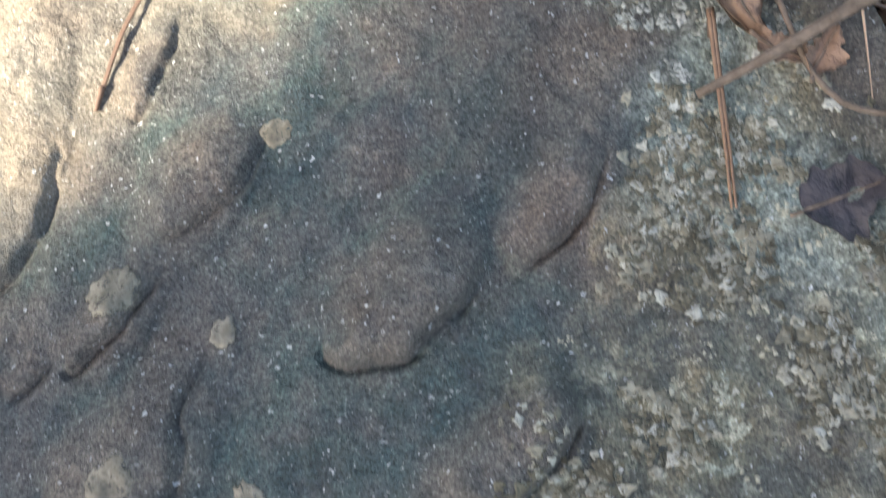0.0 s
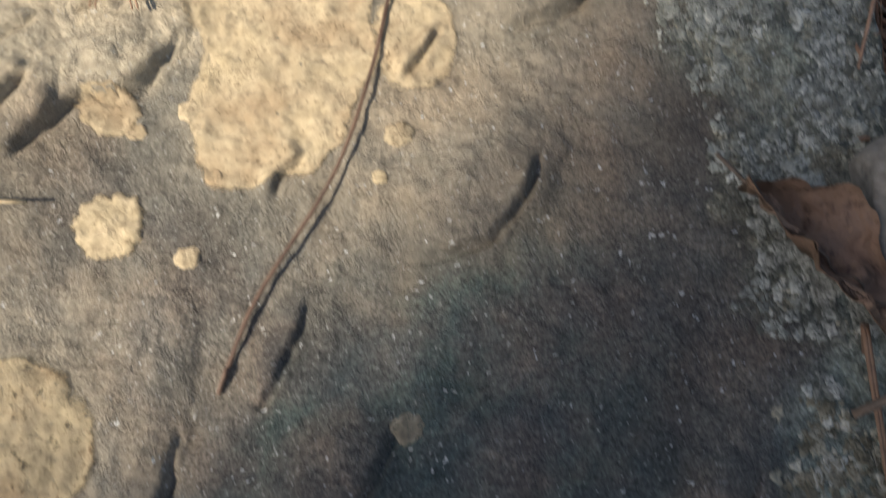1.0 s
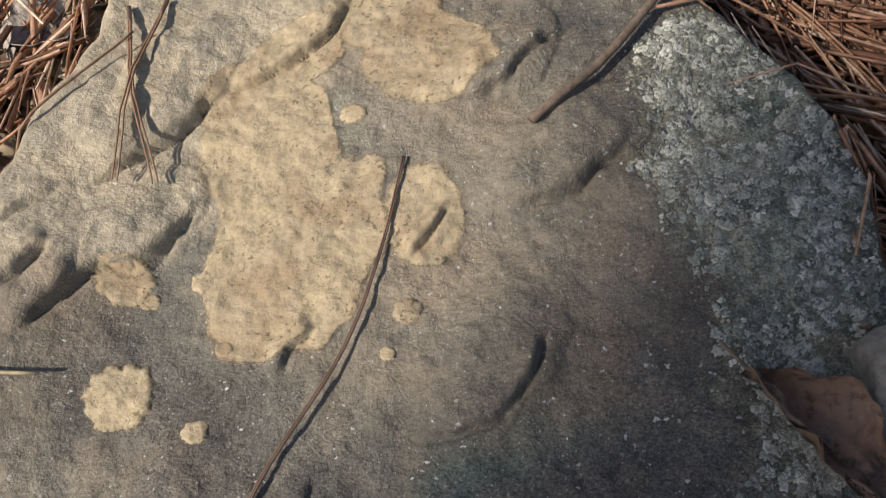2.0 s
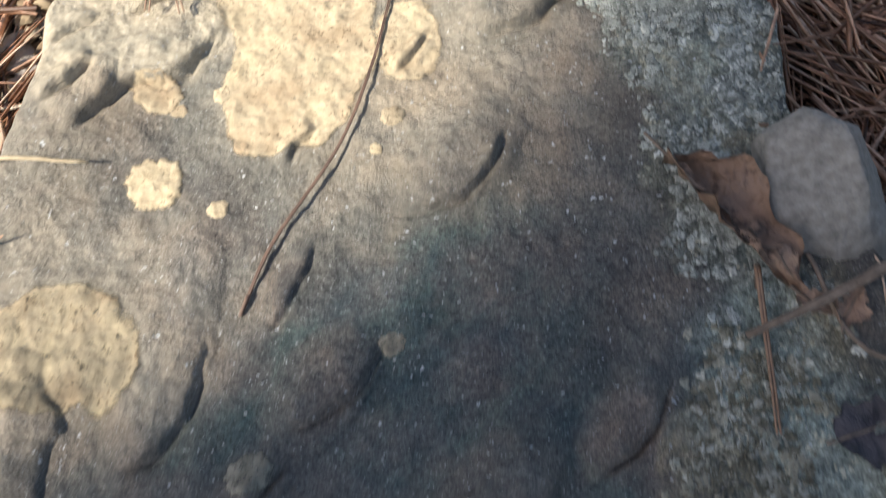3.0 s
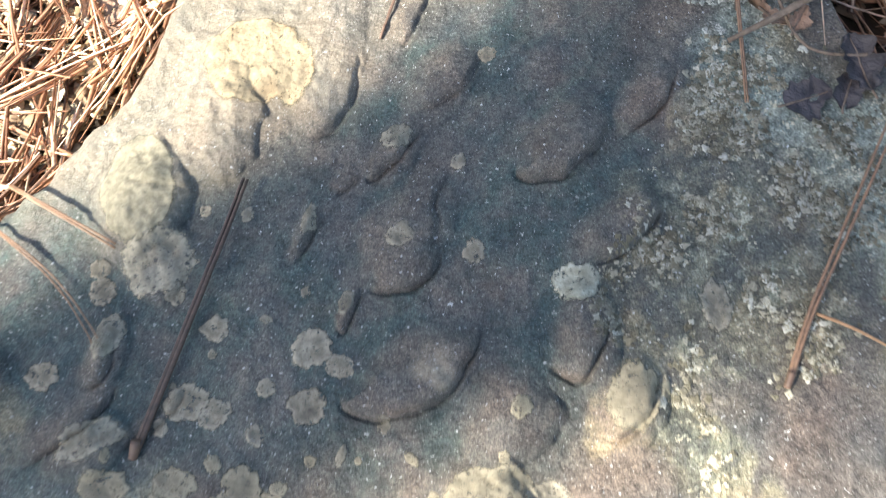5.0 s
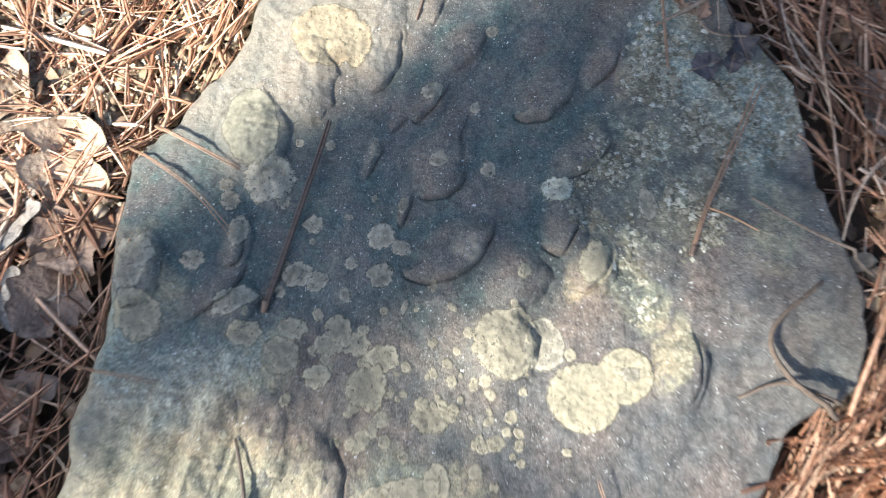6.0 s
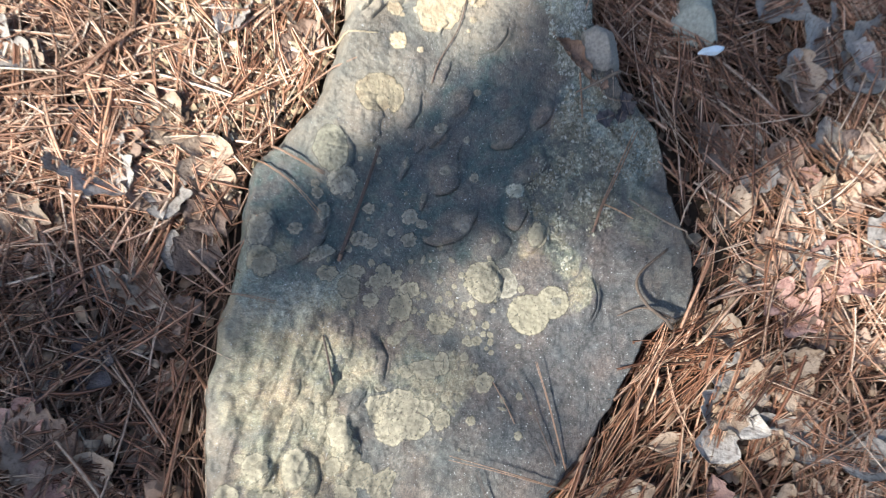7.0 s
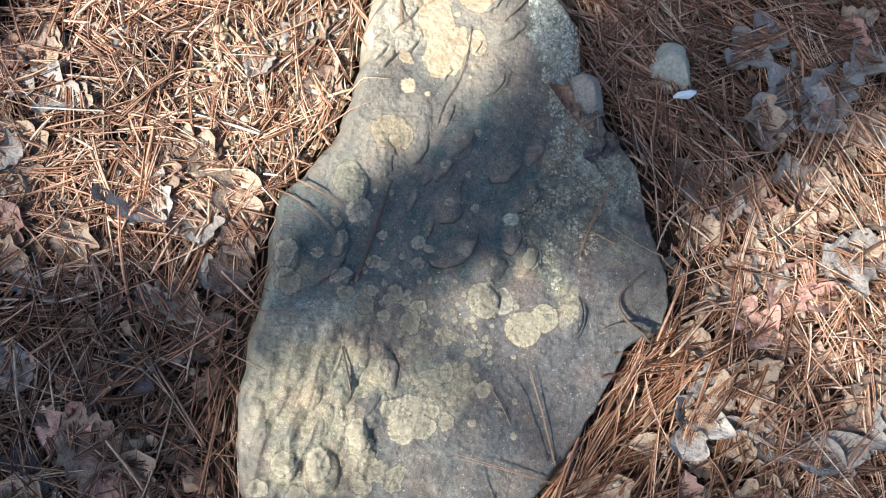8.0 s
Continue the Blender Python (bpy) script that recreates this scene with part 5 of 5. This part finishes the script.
dead(0.473, -0.337, 0.104, 0.040, 9, 'g', 'long')
dead(0.494, -0.293, 0.087, 0.036, 36, 't', 'oak')
dead(0.544, -0.264, 0.069, 0.051, 54, 'b', 'oak')
dead(0.131, -0.389, 0.073, 0.038, 18, 't', 'plain')
dead(0.080, -0.350, 0.039, 0.024, 100, 'b', 'oak')
dead(0.203, -0.324, 0.058, 0.018, 4, 't', 'long')
dead(0.464, -0.207, 0.052, 0.033, 0, 'b', 'plain')
dead(0.249, -0.208, 0.042, 0.026, 68, 'b', 'oak')
dead(0.356, -0.288, 0.060, 0.032, 37, 'b', 'oak')
SEED[0] = 200
leaf(0.075, 0.157, 0.070, 0.036, -48, LEAF_RUSSET, "folded", 6, 0.10, 0.004, "curled brown dead leaf resting on the boulder", 77)
leaf(0.103, 0.127, 0.017, 0.010, -30, LEAF_BROWN, "plain", 14, 0.20, 0.004, "torn brown leaf piece beside the boulder", 78)
leaf(0.113, 0.125, 0.016, 0.011, 60, LEAF_RUSSET, "plain", 14, 0.20, 0.005, "torn russet leaf piece beside the boulder", 81)
leaf(0.116, 0.084, 0.026, 0.022, 20, LEAF_DARK, "plain", 6, 0.06, 0.003, "blackish dead leaf on the boulder's edge", 79)
leaf(0.142, 0.102, 0.032, 0.022, 110, LEAF_DARK, "oak", 10, 0.15, 0.005, "blackish oak leaf beside the boulder", 82)
leaf(0.136, 0.088, 0.022, 0.016, 70, LEAF_DARK, "plain", 10, 0.10, 0.003, "blackish leaf scrap on the boulder's edge", 83)
scatter = random.Random(12)
for _ in range(520):
    lx, ly = scatter.uniform(-0.85, 0.78), scatter.uniform(-0.55, 0.52)
    if rim_distance(np.array([lx]), np.array([ly]))[0] > -0.04:
        continue
    if (lx < -0.2 and scatter.random() < 0.3) or (0 < lx < 0.27 and scatter.random() < 0.6) or (lx > 0.27 and scatter.random() < 0.5):
        continue
    ll = scatter.uniform(0.03, 0.075)
    dead(lx, ly, ll, ll * scatter.uniform(0.4, 0.7), scatter.uniform(0, 360), scatter.choice("bbtttggp"), scatter.choice(("oak", "plain", "plain")), 16, scatter.uniform(0.05, 0.22), scatter.uniform(0.006, 0.017))


# ---- pine straw ----
def straw_angle(x, y, rng):
    """Which way a needle lies, in radians: the mat has its own grain from place to place."""
    if x < -0.15:
        if y > 0.08 and x > -0.36:
            return radians(rng.normal(70, 32))
        if y > 0.0:
            return radians(rng.normal(30, 75))
        return radians(rng.normal(72, 55))
    if y < -0.13 and x < 0.40:
        return radians(rng.normal(50, 26))
    if y > 0.22:
        return radians(rng.normal(-28, 34))
    if y > 0.0:
        return radians(rng.normal(112, 45))
    return radians(rng.normal(45, 70))


def build_straw(count, x0, x1, y0, y1, seed, mean=0.13, loose=False):
    rng = np.random.default_rng(seed)
    segs, sides = 5, 3
    # needles fall in twos and threes that share one sheath
    bx, by = np.repeat(rng.uniform(x0, x1, count // 3), 3), np.repeat(rng.uniform(y0, y1, count // 3), 3)
    if loose:
        # thins out with distance
        far, way = np.abs(rng.normal(0, 1.0, count // 3)) + 0.5, rng.uniform(0, 2 * math.pi, count // 3)
        bx, by = np.repeat(far * np.cos(way), 3), np.repeat(far * np.sin(way), 3)
    count = len(bx)
    length = np.repeat(np.clip(rng.normal(mean, 0.42 * mean, count // 3), 0.02, 0.22), 3) * rng.uniform(0.75, 1.0, count)
    ang = np.repeat([straw_angle(x, y, rng) for x, y in zip(bx[::3], by[::3])], 3) + rng.normal(0, 0.07, count)
    ang = ang + math.pi * np.repeat(rng.random(count // 3) < 0.5, 3)
    xs, ys = bx + 0.5 * length * np.cos(ang), by + 0.5 * length * np.sin(ang)
    bend = np.repeat(rng.normal(0, 0.13, count // 3), 3) + rng.normal(0, 0.06, count)
    t = np.linspace(-0.5, 0.5, segs + 1)
    th = ang[:, None] + bend[:, None] * t
    px = xs[:, None] + length[:, None] * t * np.cos(th)
    py = ys[:, None] + length[:, None] * t * np.sin(th)
    d = rim_distance(px.ravel(), py.ravel()).reshape(px.shape)
    inside = (d > 0.0).mean(1)
    deep = d.max(1)
    low_right = ((xs > 0.02) & (ys < -0.15)) | ((xs > 0.02) & (ys > 0.18) & (rng.random(count) < 0.4))
    ok = (inside < 0.34) & (deep < np.where(rng.random(count) < 0.04, 0.04, np.where(low_right, np.where(ys > 0, 0.018, 0.03), 0.012)))
    # needles centred here are left out: one looked like the scrap's handle in view
    ok &= np.hypot(xs - 0.335, ys - 0.170) > 0.014
    px, py, d, length, ang = px[ok], py[ok], d[ok], length[ok], ang[ok]
    n = len(px)
    g = ground_height(px.ravel(), py.ravel()).reshape(px.shape)
    layer = np.repeat(rng.uniform(0.0, 1.0, count // 3) ** 0.8, 3)[ok] + rng.normal(0, 0.05, n)
    near = smooth((0.05 + d) / 0.05) * (d < 0)
    z = g + layer[:, None] * (0.024 + np.where(px > 0.03, np.where(py > 0.12, 0.008, 0.026), 0.010) * near) + np.repeat(rng.normal(0, 0.18, count // 3), 3)[ok][:, None] * t * length[:, None] * 0.5
    h = boulder_height(px.ravel(), py.ravel()).reshape(px.shape)
    z = np.where(d > -0.004, np.maximum(z, h + 0.0012 + 0.006 * layer[:, None]), z)
    z[:, 1:-1] = np.maximum(z[:, 1:-1], (z[:, :-2] + z[:, 2:]) / 2)
    r = rng.uniform(0.00065, 0.00125, n)
    wide = np.where(rng.random(n) < np.where(px[:, 2] < -0.2, 0.22, 0.10), rng.uniform(1.5, 2.6, n), 1.0)
    sx, sy = -np.sin(ang), np.cos(ang)
    taper = np.array([0.8, 1.0, 1.0, 0.95, 0.8, 0.35])
    co = np.empty((n, segs + 1, sides, 3), np.float32)
    for k in range(sides):
        a = 2 * math.pi * k / sides + math.pi / 2
        off = math.cos(a) * r[:, None] * wide[:, None] * taper
        co[:, :, k, 0], co[:, :, k, 1] = px + sx[:, None] * off, py + sy[:, None] * off
        co[:, :, k, 2] = z + math.sin(a) * r[:, None] * taper
    base = (np.arange(n) * (segs + 1) * sides)[:, None, None]
    i, k = np.meshgrid(np.arange(segs), np.arange(sides), indexing="ij")
    q = np.stack([i * sides + k, (i + 1) * sides + k, (i + 1) * sides + (k + 1) % sides, i * sides + (k + 1) % sides], -1).reshape(1, -1, 4)
    quads = (q + base).reshape(-1, 4)
    ob = big_mesh("pine_straw", co.reshape(-1, 3), quads, STRAW)
    # painted sun beside the stone's upper end, shade lower left, darker rust-red lower right
    wx, wy = px[:, 2] + 0.04 * rng.normal(0, 1, n), py[:, 2] + 0.04 * rng.normal(0, 1, n)
    tone = 0.5 + 0.5 * smooth((0.80 + wx) / 0.3) * smooth((-0.12 - wx) / 0.08) * smooth((wy + 0.10) / 0.14)
    tone = tone - 0.40 * smooth((wx + 0.02) / 0.08) * smooth((0.50 - wx) / 0.2) * smooth((-0.10 - wy) / 0.1) - 0.2 * smooth((-0.05 - wy) / 0.1) * smooth((-0.3 - wx) / 0.1)
    paint(ob, "lit_tone", np.repeat(tone, (segs + 1) * sides))
    tagged(ob, "thick mat of rust-brown dry pine needles on the ground", "pine straw", kind="stuff")


build_straw(16000, -0.95, 0.85, -0.62, 0.60, 3)
build_straw(13500, -2.3, 2.2, -2.0, 2.0, 41, 0.16, True)
build_straw(1500, 0.07, 0.27, 0.13, 0.46, 19, 0.12)
build_straw(3300, -0.66, -0.18, -0.06, 0.52, 23, 0.06)
build_straw(5400, -0.80, 0.72, -0.50, 0.48, 7, 0.045)


def build_crumbs(count, seed, x0=-0.9, x1=0.8, y0=-0.58, y1=0.55, small=0.0025, large=0.0155, mat=CHIPS):
    """Leaf crumbs and bark bits between the needles."""
    rng = np.random.default_rng(seed)
    x, y = rng.uniform(x0, x1, count), rng.uniform(y0, y1, count)
    ok = rim_distance(x, y) < -0.006
    x, y = x[ok], y[ok]
    n, k = len(x), 6
    r = small + (large - small) * rng.random(n) ** 2.5
    a = np.arange(k) / k * 2 * math.pi
    rr = r[:, None] * rng.uniform(0.5, 1.2, (n, k))
    tx, ty = rng.normal(0, 0.35, n), rng.normal(0, 0.35, n)
    lx, ly = rr * np.cos(a), rr * np.sin(a) * 0.7
    z = ground_height(x, y) + rng.uniform(0.001, 0.017, n)
    co = np.empty((n, 2, k, 3), np.float32)
    rot = rng.uniform(0, 6.28, n)
    for s in (0, 1):
        co[:, s, :, 0] = x[:, None] + lx * np.cos(rot)[:, None] - ly * np.sin(rot)[:, None]
        co[:, s, :, 1] = y[:, None] + lx * np.sin(rot)[:, None] + ly * np.cos(rot)[:, None]
        co[:, s, :, 2] = z[:, None] + lx * tx[:, None] + ly * ty[:, None] + rng.normal(0, 0.0012, (n, k)) + 0.0007 * s
    base = np.arange(n) * 2 * k
    verts = co.reshape(-1, 3)
    rows = []
    for p, q, u, v in ((0, 1, 2, 3), (0, 3, 4, 5)):
        rows += [np.stack([base + k + p, base + k + q, base + k + u, base + k + v], 1), np.stack([base + v, base + u, base + q, base + p], 1)]
    for i in range(k):
        j = (i + 1) % k
        rows.append(np.stack([base + i, base + j, base + k + j, base + k + i], 1))
    ob = big_mesh("leaf_crumbs", verts, np.concatenate(rows), mat)
    tagged(ob, "brown and grey crumbs of dead leaves and bark among the straw", "leaf litter", kind="stuff")


build_crumbs(8000, 9)
build_crumbs(5200, 10, -0.46, -0.20, -0.02, 0.40, 0.002, 0.012, CHIPS_PALE)


# ---- an unseen pine added towards the sun; its trunk shades the boulder ----
def build_pine(hit_x, hit_y, away, radius, label, seed):
    rng = np.random.default_rng(seed)
    # the stem leans, so that its shadow runs at a slant to the sun's bearing
    slant = math.tan(radians(7))
    nx, ny = math.sin(SUN_AZ), -math.cos(SUN_AZ)
    shift = np.array((nx * away * slant, ny * away * slant, 0.0))
    bx, by = hit_x + away * math.cos(SUN_AZ) + shift[0], hit_y + away * math.sin(SUN_AZ) + shift[1]

    def axis(h):
        p = -h / math.tan(SUN_EL) * slant
        return np.array((nx * p, ny * p, h))

    holder = new("pine_tree")
    holder.location = (bx, by, 0.0)
    top = away * math.tan(SUN_EL) + 7
    path = np.array([axis(h) for h in np.linspace(-0.2, top, 26)])
    v, f = tube(path, radius * 1.25, radius * 0.62, 14, 0.03, seed)
    link_mesh("trunk", v, f, BARK, holder)
    # an added fork: the second stem drifts away from the first and widens the shade
    fork = (away - 0.25) * math.tan(SUN_EL)
    path = np.array([axis(h) + 0.17 * (h - fork) / math.tan(SUN_EL) * np.array((nx, ny, 0.0)) for h in np.linspace(fork, top, 16)])
    v, f = tube(path, radius * 0.95, radius * 0.5, 14, 0.03, seed + 1)
    link_mesh("stem", v, f, BARK, holder)
    verts, faces = [], []
    for i in range(9):
        h, a = top - 3.2 + 3.2 * rng.random(), rng.random() * 6.28
        out = rng.uniform(1.0, 2.2)
        tip = axis(h) + (math.cos(a) * out, math.sin(a) * out, 0.4)
        v, f = tube(np.array([axis(h - 0.3), (axis(h) + tip) / 2 + (0, 0, 0.1), tip]), 0.05, 0.015, 6)
        link_mesh("limb", v, f, BARK, holder)
        for _ in range(160):
            c = tip + rng.normal(0, 0.28, 3)
            e = c + rng.normal(0, 0.10, 3)
            w = np.cross(e - c, rng.normal(0, 1, 3))
            w = w / (np.linalg.norm(w) + 1e-9) * 0.012
            m = len(verts)
            verts += [c - w, c + w, e]
            faces.append((m, m + 1, m + 2))
    link_mesh("foliage", verts, faces, GREEN, holder, smooth=False)
    # added low limbs, each with one dense tuft that shades a chosen spot
    for sx, sy, size, count in ((-0.57, -0.40, 0.06, 1200), (-0.71, -0.40, 0.08, 1000), (-0.54, -0.17, 0.045, 900), (-0.68, -0.22, 0.06, 900), (-0.50, -0.30, 0.045, 900), (0.26, 0.27, 0.045, 900), (0.30, 0.15, 0.05, 900), (0.205, 0.24, 0.026, 500), (0.32, -0.50, 0.11, 700), (-0.76, 0.38, 0.07, 500), (-0.24, -0.54, 0.08, 700),
                                (0.42, 0.27, 0.07, 1500), (0.54, 0.33, 0.08, 1500), (0.68, -0.46, 0.14, 700)):
        g = (sx - hit_x, sy - hit_y)
        along, perp = g[0] * math.cos(SUN_AZ) + g[1] * math.sin(SUN_AZ), g[1] * math.cos(SUN_AZ) - g[0] * math.sin(SUN_AZ)
        tuft = np.array([-perp * math.sin(SUN_AZ), perp * math.cos(SUN_AZ), (away - along) * math.tan(SUN_EL)]) - shift
        v, f = tube(np.array([axis(tuft[2] - 0.2), (axis(tuft[2]) + tuft) / 2 - (0, 0, 0.05), tuft]), 0.03, 0.012, 6)
        link_mesh("limb", v, f, BARK, holder)
        verts, faces = [], []
        for _ in range(count):
            c = tuft + rng.normal(0, size, 3)
            e = c + rng.normal(0, 0.06, 3)
            w = np.cross(e - c, rng.normal(0, 1, 3))
            w = w / (np.linalg.norm(w) + 1e-9) * 0.006
            m = len(verts)
            verts += [c - w, c + w, e]
            faces.append((m, m + 1, m + 2))
        link_mesh("foliage", verts, faces, GREEN, holder, smooth=False)
    return tagged(holder, label, "tree")


build_pine(0.020, 0.032, 6.5, 0.088, "unseen forked pine tree with scaly bark, added to cast shade", 4)
